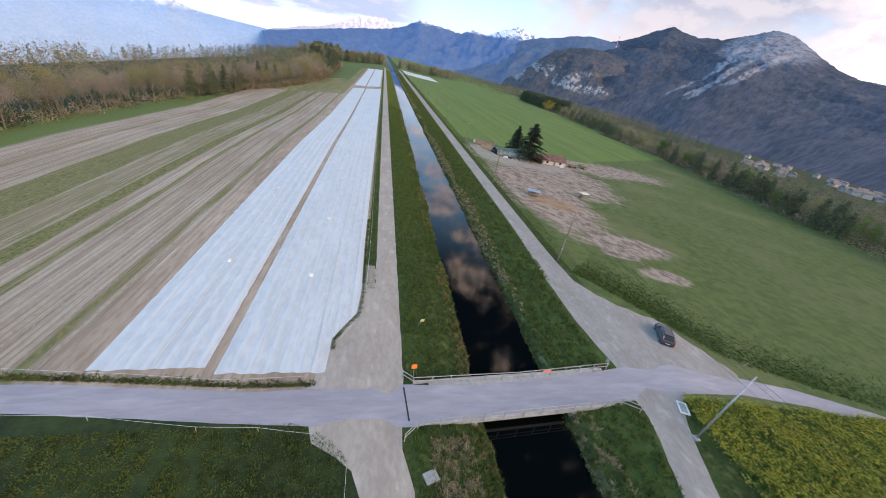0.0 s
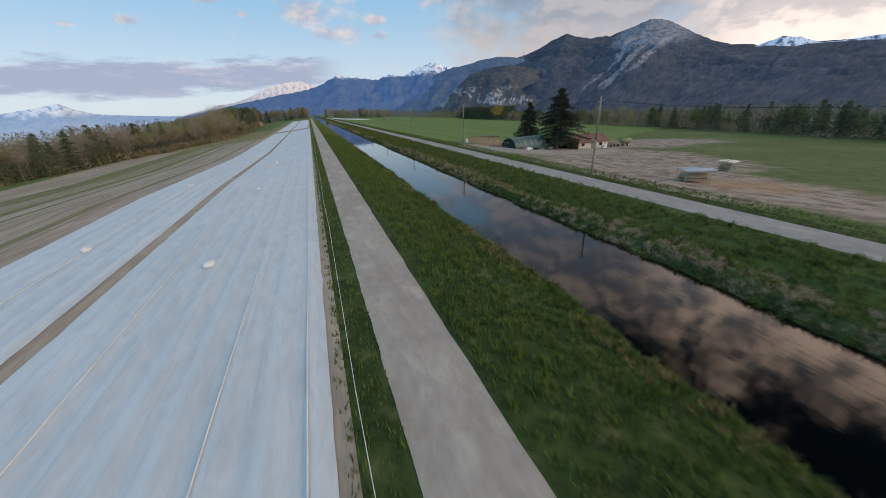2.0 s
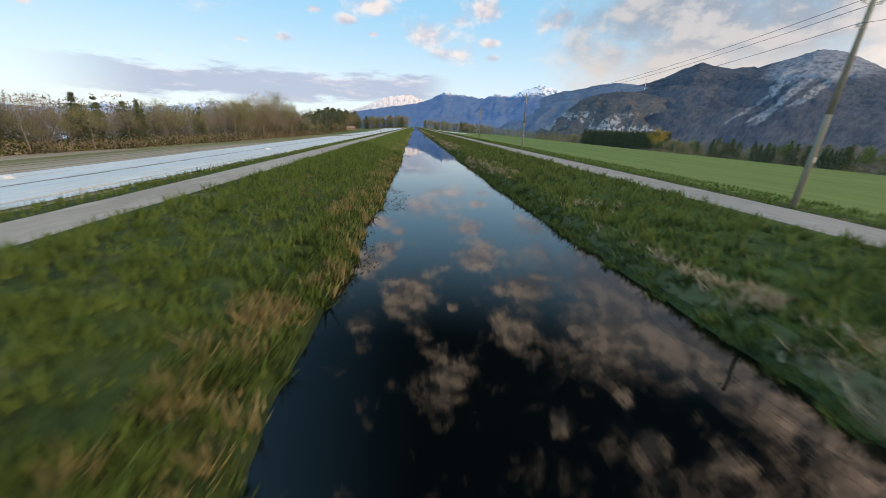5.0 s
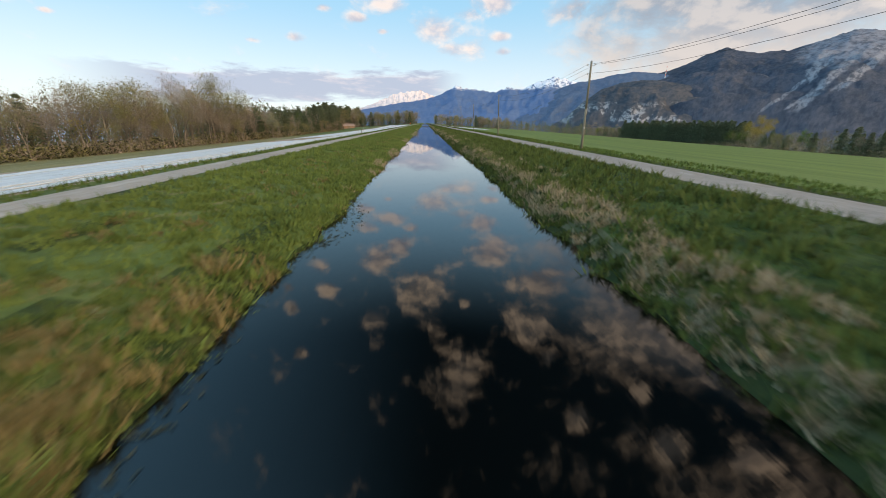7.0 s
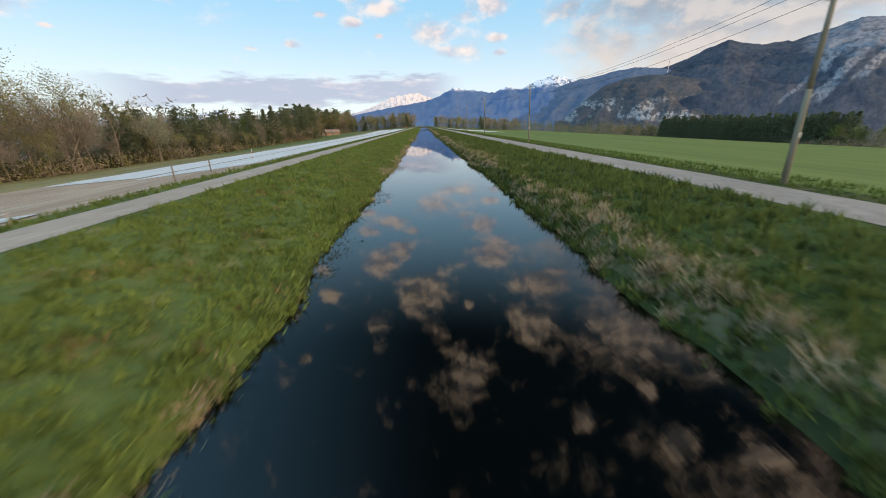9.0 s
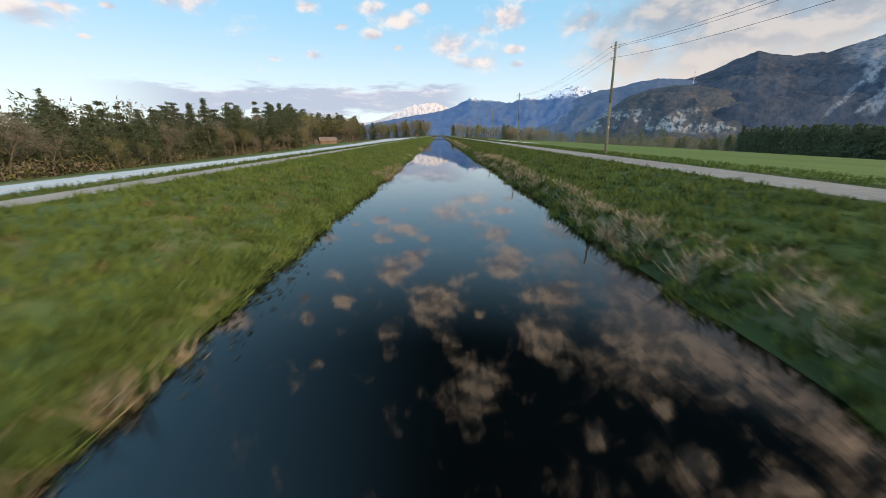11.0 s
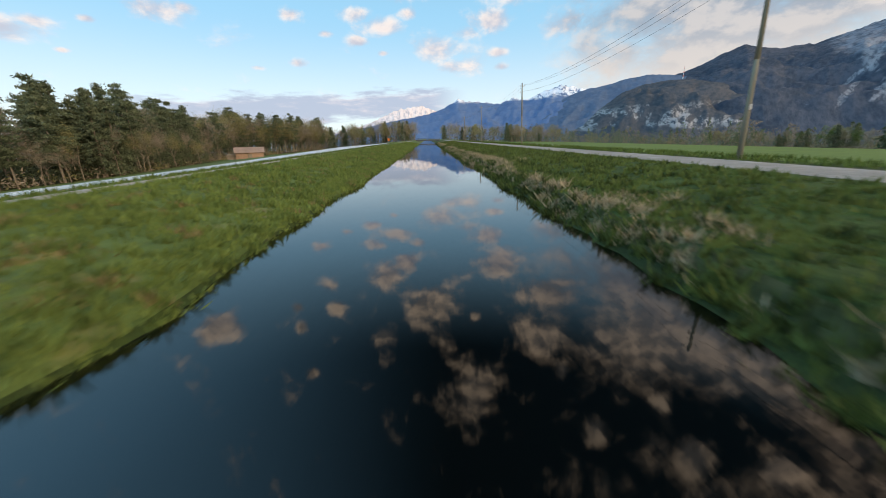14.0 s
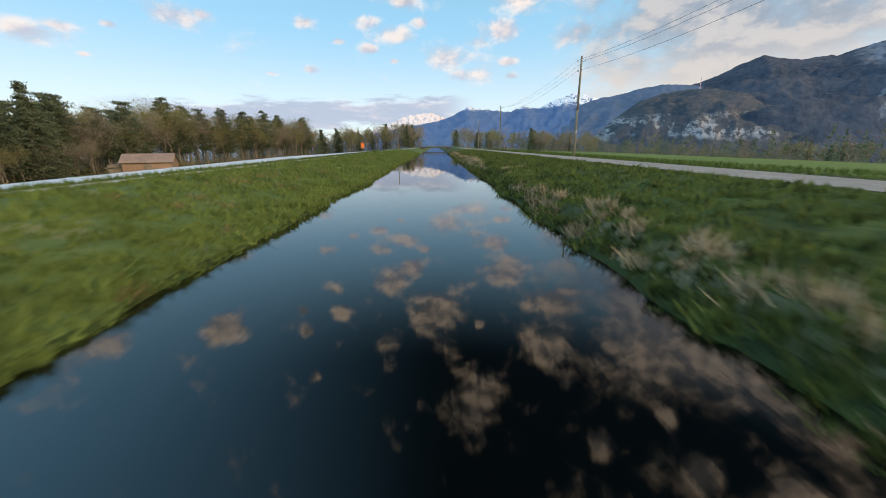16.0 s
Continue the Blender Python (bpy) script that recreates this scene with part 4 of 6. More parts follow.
def power_pole():
    ob = thing("power_pole", pose(POLE_X[1], POLE_Y[1], 0), "tall weathered wooden power pole with brackets and insulators", "power pole", "power poles along the road")
    bm = bmesh.new()
    tube(bm, (0, 0, -0.4), (0, 0, 4.5), 0.15, 0.125, n=12)
    tube(bm, (0, 0, 4.5), (0, 0, 9.4), 0.125, 0.10, n=12)
    part("mast", bm, M_POLE, ob, smooth=True)
    part("cap", tubed((0, 0, 9.4), (0, 0, 9.5), 0.12, 0.03, n=12), M_STEEL, ob, "small grey metal cap")
    for x, z in ARMS:
        arm = part("bracket", tubed((0, 0, z - 0.12), (x, 0, z - 0.06), 0.022, n=6), M_STEEL, ob)
        bm = bmesh.new()
        tube(bm, (x, 0, z - 0.08), (x, 0, z + 0.02), 0.045, 0.06, n=8)
        tube(bm, (x, 0, z + 0.02), (x, 0, z + 0.10), 0.05, 0.03, n=8)
        part("insulator", bm, M_PORC, arm)
    part("number_plate", boxed(-0.07, -0.165, 2.3, 0.07, -0.145, 2.55), M_PORC, ob, "small pale metal plate")
    return ob


pole0 = power_pole()
LEAN = [0, 1.5, 0.5, -1, 0.5, -1.5, -2.0, -2.8, -3.2, -3.0, -3.0, -2.8, -2.0, -0.8, -0.5, 0, 0]


def stand(k):
    tall = 1.0 if k < 9 else 1.14
    return pose(POLE_X[k], POLE_Y[k], gz(POLE_X[k]), 0, LEAN[k], 0) @ Matrix.Diagonal((1, 1, tall, 1))


pole0.matrix_world = stand(1)
for k in range(len(POLE_Y)):
    if k != 1:
        copy_thing(pole0, stand(k))

for k in range(len(POLE_Y) - 1):
    pa, pb = stand(k), stand(k + 1)
    for x, z in ARMS:
        a, b = pa @ Vector((x, 0, z + 0.05)), pb @ Vector((x, 0, z + 0.05))
        pts = [a.lerp(b, q / 12) - Vector((0, 0, 1.15 * 4 * (q / 12) * (1 - q / 12))) for q in range(13)]
        rope("power_cable", pts, 0.011, M_WIRE, "thin dark power cable strung between the poles", "cable", "power cables")


# ---- the bridge ----
M_RAIL = material("grey_timber_rail", (0.42, 0.40, 0.36), (0.27, 0.25, 0.22), 5.0, 0.85, 0.2)
M_ORANGE = material("orange_board", (0.85, 0.22, 0.04), (0.75, 0.18, 0.03), 3.0, 0.5, 0)
M_SIGNY = material("pale_yellow_board", (0.75, 0.68, 0.35), (0.65, 0.58, 0.3), 3.0, 0.6, 0)
M_REDW = material("red_plate", (0.75, 0.25, 0.2), (0.65, 0.2, 0.16), 3.0, 0.6, 0)


def strip_between(name, a, b, width, z0, z1, mat, parent=None, label=""):
    a, b = Vector((*a, 0)), Vector((*b, 0))
    d = b - a
    m = Matrix.Translation(a) @ Matrix.Rotation(math.atan2(d.y, d.x), 4, "Z")
    return part(name, boxed(0, -width / 2, z0, d.length, width / 2, z1, m, bevel=0.02), mat, parent, label)


bridge = thing("road_bridge", pose(0, 0, 0), "short concrete road bridge carrying the lane over the canal", "bridge")
strip_between("deck", (2.6, -8.85), (21.5, -7.35), 4.6, -0.42, 0.012, M_CONC, bridge)
strip_between("edge_beam", (2.0, -11.05), (21.5, -9.5), 0.3, -0.45, 0.05, M_CONC, bridge)
strip_between("edge_beam", (1.0, -6.75), (22.6, -5.0), 0.3, -0.5, 0.12, M_CONC, bridge)
strip_between("abutment", (6.3, -11.0), (6.3, -6.2), 0.5, -2.1, -0.4, M_CONC, bridge)
strip_between("abutment", (16.6, -10.2), (16.6, -5.4), 0.5, -2.1, -0.4, M_CONC, bridge)


def bridge_rail(line, label):
    x0, y0 = line[0]
    ob = thing("bridge_railing", pose(x0, y0, 0.02), label, "railing", "bridge railings")
    for (ax, ay), (bx, by) in zip(line, line[1:]):
        n = max(1, round(math.dist((ax, ay), (bx, by)) / 1.9))
        for k in range(n + (1 if (bx, by) == line[-1] else 0)):
            x, y = ax + (bx - ax) * k / n - x0, ay + (by - ay) * k / n - y0
            part("post", tubed((x, y, -0.1), (x, y, 1.0), 0.05, 0.045, n=8), M_RAIL, ob)
        for z in (0.5, 0.95):
            part("rail", tubed((ax - x0, ay - y0, z), (bx - x0, by - y0, z), 0.042, n=8), M_RAIL, ob)
    return ob


north = bridge_rail([(-0.1, -6.2), (0.9, -7.0), (12, -6.3), (23.2, -5.0), (23.9, -3.9)], "long grey two-bar railing at the edge of the canal bridge")
part("reflector_plate", boxed(14.9, 0.22, 0.55, 15.8, 0.30, 0.9), M_REDW, north, "red and white warning plate")
bridge_rail([(-0.2, -12.6), (1.0, -11.5), (11, -10.6), (22.0, -9.7), (23.6, -10.6)], "low grey two-bar railing on the far edge of the bridge")


def board_sign(m, mat, label, w_, h_, height):
    ob = thing("sign", m, label, "sign")
    part("post", tubed((0, 0, -0.2), (0, 0, height), 0.03, n=8), M_STEEL, ob)
    part("board", boxed(-w_ / 2, -0.02, height - h_, w_ / 2, 0.02, height, Matrix.Translation((0, -0.05, 0))), mat, ob)
    return ob


board_sign(pose(1.0, -6.0, gz(1.0), -8, 0, 10), M_ORANGE, "small bright orange sign board by the bridge railing", 0.55, 0.5, 1.5)
board_sign(pose(2.1, 1.4, gz(2.1), 15, 12, 20), M_SIGNY, "small pale yellow sign leaning in the bank grass", 0.5, 0.4, 1.4)
board_sign(pose(44.5, -3.6, gz(44.5), 20, 15, 30), M_ORANGE, "orange sign board leaning at the field edge", 0.6, 0.55, 1.3)
board_sign(pose(-4.7, 614, gz(-4.7, 614)), M_ORANGE, "far orange marker board beside the track", 0.8, 1.2, 2.2)

# far bridge across the canal
fb = thing("footbridge", pose(12, 735, 0), "low dark bridge far along the canal", "bridge")
M_OLDCONC = material("dark_stained_concrete", (0.13, 0.125, 0.12), (0.07, 0.068, 0.065), 1.0, 0.9, 0.3)
part("deck", boxed(-9, -2, 0.1, 9, 2, 0.9, bevel=0.05), M_OLDCONC, fb)
for yy in (-1.9, 1.9):
    for xx in range(-9, 10, 2):
        part("railing_post", boxed(xx - 0.04, yy - 0.04, 0.9, xx + 0.04, yy + 0.04, 1.8), M_OLDCONC, fb)
    part("railing", boxed(-9, yy - 0.05, 1.72, 9, yy + 0.05, 1.85), M_OLDCONC, fb)
for xx in (-7.6, 7.6):
    part("abutment", boxed(xx - 1.4, -1.8, -2.2, xx + 1.4, 1.8, 0.1), M_OLDCONC, fb)

# white frame and grey post at the junction corner
kerb = thing("manhole_frame", pose(29.2, -10.2, gz(29.2) + 0.02, 0, 0, -25), "white concrete frame set in the verge", "frame")
part("cover", boxed(-0.35, -0.6, 0, 0.35, 0.6, 0.04), M_CONC, kerb)
M_WHITE = material("white_paint", (0.75, 0.75, 0.74), (0.62, 0.62, 0.6), 4.0, 0.7, 0.1)
for a in ((-0.5, -0.8, 0, -0.35, 0.8, 0.12), (0.35, -0.8, 0, 0.5, 0.8, 0.12), (-0.35, -0.8, 0, 0.35, -0.65, 0.12), (-0.35, 0.65, 0, 0.35, 0.8, 0.12)):
    part("edge", boxed(*a, bevel=0.015), M_WHITE, kerb)

slab = part("concrete_slab", boxed(-0.55, -0.45, -0.1, 0.55, 0.45, 0.1, bevel=0.03), M_CONC)
slab.matrix_world = pose(1.7, -15.5, gz(1.7) + 0.05, 0, 3, 20)
tagged(slab, "small square concrete slab in the bank grass", "slab")
drain = part("drain_channel", boxed(-0.07, -1.75, 0, 0.07, 1.75, 0.012, pose(0.15, -9.1, 0.066, 0, 0, 5)), M_WIRE)
tagged(drain, "narrow dark drain channel across the lane", "drain")
boom = thing("grey_mast", pose(27.9, -13.4, gz(27.9), -3, 14, 0), "pale grey metal mast beside the rape field", "mast")
part("shaft", tubed((0, 0, -0.3), (0, 0, 8.2), 0.09, 0.06, n=10), M_STEEL, boom, smooth=True)
part("base_block", boxed(-0.3, -0.3, -0.3, 0.3, 0.3, 0.12, bevel=0.04), M_CONC, boom)

# ---- parked car ----
M_CARP = material("dark_car_paint", (0.06, 0.065, 0.075), (0.05, 0.054, 0.062), 3.0, 0.25, 0, spec=0.6)
M_GLASS = material("dark_car_glass", (0.03, 0.035, 0.04), (0.025, 0.03, 0.035), 3.0, 0.08, 0, spec=0.7)
M_TYRE = material("tyre_rubber", (0.03, 0.03, 0.03), (0.02, 0.02, 0.02), 8.0, 0.9, 0.1)
M_LAMPR = material("red_lamp", (0.4, 0.02, 0.02), (0.3, 0.01, 0.01), 5.0, 0.2, 0)
M_LAMPW = material("clear_lamp", (0.7, 0.7, 0.7), (0.6, 0.6, 0.6), 5.0, 0.1, 0)


def loft(rows, mat, name, parent, label=""):
    """A body from cross-sections: (y, half width low, half width high, z low, z high)."""
    bm = bmesh.new()
    rings = []
    for y, wl, wh, zl, zh in rows:
        r = 0.08
        pts = [(-wl, zl), (-wl - 0.02, (zl + zh) / 2), (-wh, zh - r), (-wh + r, zh), (wh - r, zh), (wh, zh - r), (wl + 0.02, (zl + zh) / 2), (wl, zl)]
        rings.append([bm.verts.new((x, y, z)) for x, z in pts])
    for a, b in zip(rings, rings[1:]):
        for k in range(8):
            bm.faces.new((a[k], a[(k + 1) % 8], b[(k + 1) % 8], b[k]))
    bm.faces.new(rings[0])
    bm.faces.new(rings[-1][::-1])
    return part(name, bm, mat, parent, label, smooth=False)


car = thing("car", pose(36.0, 1.0, gz(36.1) + 0.03, 0, 0, -28), "dark grey estate car parked on the gravel lay-by", "car")
loft([(-2.15, 0.78, 0.74, 0.35, 0.82), (-2.0, 0.86, 0.82, 0.25, 0.95), (-1.2, 0.88, 0.85, 0.22, 0.98), (0.9, 0.88, 0.85, 0.22, 0.95), (1.8, 0.86, 0.80, 0.24, 0.86), (2.15, 0.74, 0.68, 0.32, 0.72)], M_CARP, "body", car)
cabin = loft([(-1.95, 0.74, 0.66, 0.94, 1.02), (-1.6, 0.76, 0.62, 0.94, 1.44), (-0.6, 0.78, 0.64, 0.95, 1.5), (0.3, 0.78, 0.62, 0.94, 1.44), (1.05, 0.76, 0.66, 0.92, 1.0)], M_GLASS, "cabin", car, "dark tinted windows")
part("roof", boxed(-0.58, -1.55, 1.485, 0.58, 0.25, 1.53, bevel=0.02), M_CARP, car)
for x in (-0.55, 0.55):
    part("roof_rail", tubed((x, -1.4, 1.56), (x, 0.1, 1.56), 0.02, n=6), M_STEEL, car)
for x in (-0.84, 0.84):
    for y in (-1.35, 1.35):
        wheel = part("wheel", tubed((x - 0.1, y, 0.31), (x + 0.1, y, 0.31), 0.31, n=18), M_TYRE, car)
        part("rim", tubed((x - 0.11, y, 0.31), (x + 0.11, y, 0.31), 0.2, n=12), M_STEEL, wheel)
    part("headlight", boxed(x * 0.75 - 0.14, 2.02, 0.58, x * 0.75 + 0.14, 2.14, 0.72, bevel=0.02), M_LAMPW, car)
    part("tail_light", boxed(x * 0.85 - 0.1, -2.16, 0.65, x * 0.85 + 0.1, -2.05, 0.9, bevel=0.02), M_LAMPR, car)
    part("mirror", boxed(x * 1.1 - 0.09, 0.72, 0.95, x * 1.1 + 0.09, 0.85, 1.08, bevel=0.02), M_CARP, car)
part("number_plate", boxed(-0.26, -2.17, 0.45, 0.26, -2.14, 0.56), M_WHITE, car)
part("bumper", boxed(-0.8, -2.2, 0.3, 0.8, -2.1, 0.5, bevel=0.03), M_TYRE, car)

# ---- the farmyard ----
M_GREENP = material("green_tarpaulin", (0.10, 0.165, 0.155), (0.05, 0.09, 0.085), 1.2, 0.4, 0.15, light=(0.19, 0.25, 0.24))
M_DKGREEN = material("dark_green_sheet", (0.010, 0.026, 0.020), (0.006, 0.016, 0.012), 1.5, 0.7, 0.15)
M_LOGEND = material("cut_log_ends", (0.62, 0.44, 0.28), (0.42, 0.28, 0.17), 6.0, 0.9, 0.3, per_object=True)
M_LOGS = material("split_logs", (0.36, 0.25, 0.15), (0.20, 0.135, 0.08), 3.0, 0.9, 0.4, per_object=True)
M_ROOF = material("rusty_roof_tiles", (0.22, 0.115, 0.085), (0.11, 0.062, 0.05), 2.0, 0.9, 0.4, light=(0.27, 0.20, 0.16))
M_PLASTER = material("pale_plaster", (0.62, 0.56, 0.45), (0.48, 0.42, 0.33), 1.5, 0.9, 0.2)
M_BLACK = material("dark_opening", (0.015, 0.014, 0.012), (0.008, 0.008, 0.007), 3.0, 0.95, 0)
M_PLANK = material("grey_planks", (0.30, 0.25, 0.19), (0.17, 0.14, 0.10), 3.0, 0.9, 0.4)
M_BLUEROOF = material("blue_grey_sheet_roof", (0.36, 0.42, 0.50), (0.27, 0.32, 0.39), 2.0, 0.45, 0.1)
M_CREAM = material("cream_sheet_roof", (0.70, 0.68, 0.55), (0.55, 0.53, 0.43), 2.0, 0.6, 0.1)
M_TANK = material("olive_tank_paint", (0.22, 0.24, 0.13), (0.15, 0.17, 0.09), 2.0, 0.6, 0.1)

tunnel = thing("tunnel_shed", pose(47.6, 108.9, gz(46), 0, 0, 16), "green half-round tarpaulin tunnel shed in the farmyard", "shed")
bm = bmesh.new()
arc = [(2.6 * math.cos(math.pi * k / 16), 2.75 * math.sin(math.pi * k / 16)) for k in range(17)]
for s, rr in ((1, 1.0), (-1, 0.985)):
    rows_ = [[bm.verts.new((x, a * rr, max(b * rr, -0.3) - (0.4 if k in (0, 16) else 0))) for k, (a, b) in enumerate(arc)] for x in np.linspace(-5.8, 5.8, 9)]
    for r0_, r1_ in zip(rows_, rows_[1:]):
        for k in range(16):
            bm.faces.new((r0_[k], r0_[k + 1], r1_[k + 1], r1_[k]))
part("cover", bm, M_GREENP, tunnel, smooth=True)
bm = bmesh.new()
for x in (-5.7, -5.62):
    bm.faces.new([bm.verts.new((x, a * 0.98, b * 0.98 - (0.4 if k in (0, 16) else 0))) for k, (a, b) in enumerate(arc)])
part("end_wall", bm, M_DKGREEN, tunnel, "dark green sheet end wall")
for x in np.linspace(-5.8, 5.8, 7):
    part("hoop", sweep([(x, a * 1.012, b * 1.012) for a, b in arc], 0.03, 5), M_STEEL, tunnel)

# stacked firewood: a long wall of cut logs with a sheet on top, and a loose heap
stack = thing("log_stack", pose(41.2, 119.6, gz(41.2), 0, 0, -22), "long stack of sawn firewood with cut ends showing", "log stack")
log_me = tubed((0, -0.5, 0), (0, 0.5, 0), 0.16, n=8)
log_mesh = bpy.data.meshes.new("log")
log_me.to_mesh(log_mesh)
log_me.free()
log_mesh.materials.append(M_LOGEND)
rl = random.Random(5)
for r_ in range(7):
    for c_ in range(28):
        o = new("log", log_mesh)
        o.parent = stack
        s = rl.uniform(0.8, 1.1)
        o.matrix_local = pose(-4.3 + c_ * 0.31 + (0.15 if r_ % 2 else 0) + rl.uniform(-0.03, 0.03), rl.uniform(-0.08, 0.08), 0.16 + r_ * 0.29, 0, rl.uniform(0, 90), rl.uniform(-5, 5)) @ Matrix.Diagonal((s, 1, s, 1))
part("cover_sheet", boxed(-4.6, -0.75, 2.15, 4.6, 0.75, 2.22, pose(0, 0, 0.0, 0, 1, 0)), M_PLANK, stack, "dark weathered cover boards")
part("end_tarp", boxed(-5.2, -0.55, 0, -4.5, 0.55, 1.7, bevel=0.25), M_WHITE, stack, "crumpled pale plastic sheet")
heap = thing("log_heap", pose(40.2, 112.6, gz(40.2), 0, 0, -25), "loose heap of split firewood on the gravel", "log heap")
for k in range(280):
    o = new("log", log_mesh)
    o.parent = heap
    u, v = rl.gauss(0, 2.3), rl.gauss(0, 0.9)
    o.matrix_local = pose(u, v, 0.1 + max(0.0, 1.7 - abs(u) * 0.3 - abs(v) * 0.6) * rl.random(), rl.uniform(-25, 25), rl.uniform(0, 90), rl.uniform(0, 180)) @ Matrix.Diagonal((0.7, 0.9, 0.7, 1))


def gable_house(name, m, lx, ly, wall_h, roof_h, wall_m, roof_m, label, category, over=0.35, open_front=False, tiles=0):
    ob = thing(name, m, label, category)
    bm = bmesh.new()
    t = 0.18
    box(bm, -lx / 2, -ly / 2, -0.3, -lx / 2 + t, ly / 2, wall_h)
    box(bm, lx / 2 - t, -ly / 2, -0.3, lx / 2, ly / 2, wall_h)
    box(bm, -lx / 2 + t, ly / 2 - t, -0.3, lx / 2 - t, ly / 2, wall_h)
    if not open_front:
        box(bm, -lx / 2 + t, -ly / 2, -0.3, lx / 2 - t, -ly / 2 + t, wall_h)
    for x in (-lx / 2 + 0.002, lx / 2 - t - 0.002):
        v = [bm.verts.new(p) for p in ((x, -ly / 2, wall_h), (x, ly / 2, wall_h), (x, 0, wall_h + roof_h), (x + t, -ly / 2, wall_h), (x + t, ly / 2, wall_h), (x + t, 0, wall_h + roof_h))]
        for f in ((0, 2, 1), (3, 4, 5), (0, 3, 5, 2), (1, 2, 5, 4), (0, 1, 4, 3)):
            bm.faces.new([v[k] for k in f])
    part("wall", bm, wall_m, ob)
    sl = math.hypot(ly / 2 + over, roof_h * (1 + 2 * over / ly))
    a = math.degrees(math.atan2(roof_h, ly / 2))
    for s in (1, -1):
        mm = pose(0, 0, wall_h + roof_h + 0.05, 0, 0, 0 if s == 1 else 180) @ pose(0, 0, 0, -a, 0, 0)
        roof = part("roof", boxed(-lx / 2 - over, 0, -0.06, lx / 2 + over, sl, 0.02, mm, bevel=0.01), roof_m, ob)
        for k in range(tiles):
            y = sl * (k + 1) / tiles
            part("tile_course", boxed(-lx / 2 - over - 0.02, y - sl / tiles, 0.025, lx / 2 + over + 0.02, y, 0.05, mm @ pose(0, 0, 0, -1.5, 0, 0)), roof_m, roof)
    return ob


house = gable_house("farm_cottage", pose(70.5, 112.5, gz(70.5), 0, 0, -4), 10.0, 6.5, 1.9, 1.9, M_PLASTER, M_ROOF, "low farm building with pale walls and a rusty red roof", "building", tiles=9)
part("door", boxed(-0.5, -3.31, -0.2, 0.5, -3.26, 1.75), M_PLANK, house)
for x in (-3.2, 2.6):
    win = part("window", boxed(x - 0.45, -3.31, 0.75, x + 0.45, -3.262, 1.5), M_BLACK, house)
    part("frame", boxed(x - 0.5, -3.34, 0.70, x + 0.5, -3.315, 0.75), M_WHITE, win)
leanto = gable_house("open_lean_to", pose(60.5, 110.0, gz(60.5), 0, 0, -4), 7.0, 5.0, 2.1, 0.8, M_PLANK, M_ROOF, "dark open-fronted wooden lean-to under the big tree", "shed", open_front=True)
# Added near-black sheet stands for the shade inside the lean-to.
part("back_board", boxed(-3.2, 2.2, -0.2, 3.2, 2.28, 2.0), M_BLACK, leanto)
sacks = thing("white_tank", pose(72.8, 107.6, gz(72.8)), "white plastic water tank in a cage by the wall", "tank")
part("tank_body", boxed(-0.55, -0.5, 0.12, 0.55, 0.5, 1.1, bevel=0.08), M_WHITE, sacks)
part("pallet", boxed(-0.6, -0.55, 0, 0.6, 0.55, 0.12), M_PLANK, sacks)
for x in (-0.57, 0, 0.57):
    part("cage_bar", tubed((x, -0.53, 0.1), (x, -0.53, 1.13), 0.015, n=5), M_STEEL, sacks)

# clutter in front of the tunnel shed
for k, (cx, cy, w_, d_, h_, mt, lb) in enumerate([(44.6, 104.6, 1.5, 0.8, 0.55, M_ROOF, "pile of old red tiles"), (46.4, 104.5, 1.4, 0.7, 0.5, M_WHITE, "pale wrapped bundle on the ground"), (48.2, 104.4, 1.6, 0.8, 0.55, M_TYRE, "dark tarpaulin bundle on the ground"),
                                                  (50.2, 104.5, 1.2, 0.9, 0.7, M_PLANK, "stacked grey pallet boards"), (52.6, 104.8, 1.4, 1.0, 0.8, M_LOGS, "short stack of boards"), (45.0, 103.2, 0.7, 0.5, 0.3, M_WHITE, "white bucket lying on the gravel")]):
    pile = thing("yard_pile", pose(cx, cy, gz(cx) - 0.01), lb + " by the shed", "pile", "piles in the farmyard")
    for q in range(5):
        ox, oy = rl.uniform(-0.3, 0.3) * w_, rl.uniform(-0.3, 0.3) * d_
        part("piece", boxed(ox - w_ / 3, oy - d_ / 3, 0, ox + w_ / 3, oy + d_ / 3, h_ * rl.uniform(0.5, 1.0), pose(0, 0, 0, 0, 0, rl.uniform(-25, 25)), bevel=0.03), mt, pile)
gate = thing("metal_gate", pose(41.3, 108.0, gz(41.3), 0, -18, 75), "grey tube gate leaning against the tunnel shed", "gate")
part("gate_frame", tube(tube(tube(tubed((0, -0.9, 0), (0, 0.9, 0), 0.03), (0, -0.9, 1.3), (0, 0.9, 1.3), 0.03), (0, -0.9, 0), (0, -0.9, 1.3), 0.03), (0, 0.9, 0), (0, 0.9, 1.3), 0.03), M_STEEL, gate)
for z in (0.32, 0.65, 0.98):
    part("bar", tubed((0, -0.9, z), (0, 0.9, z), 0.02, n=6), M_STEEL, gate)


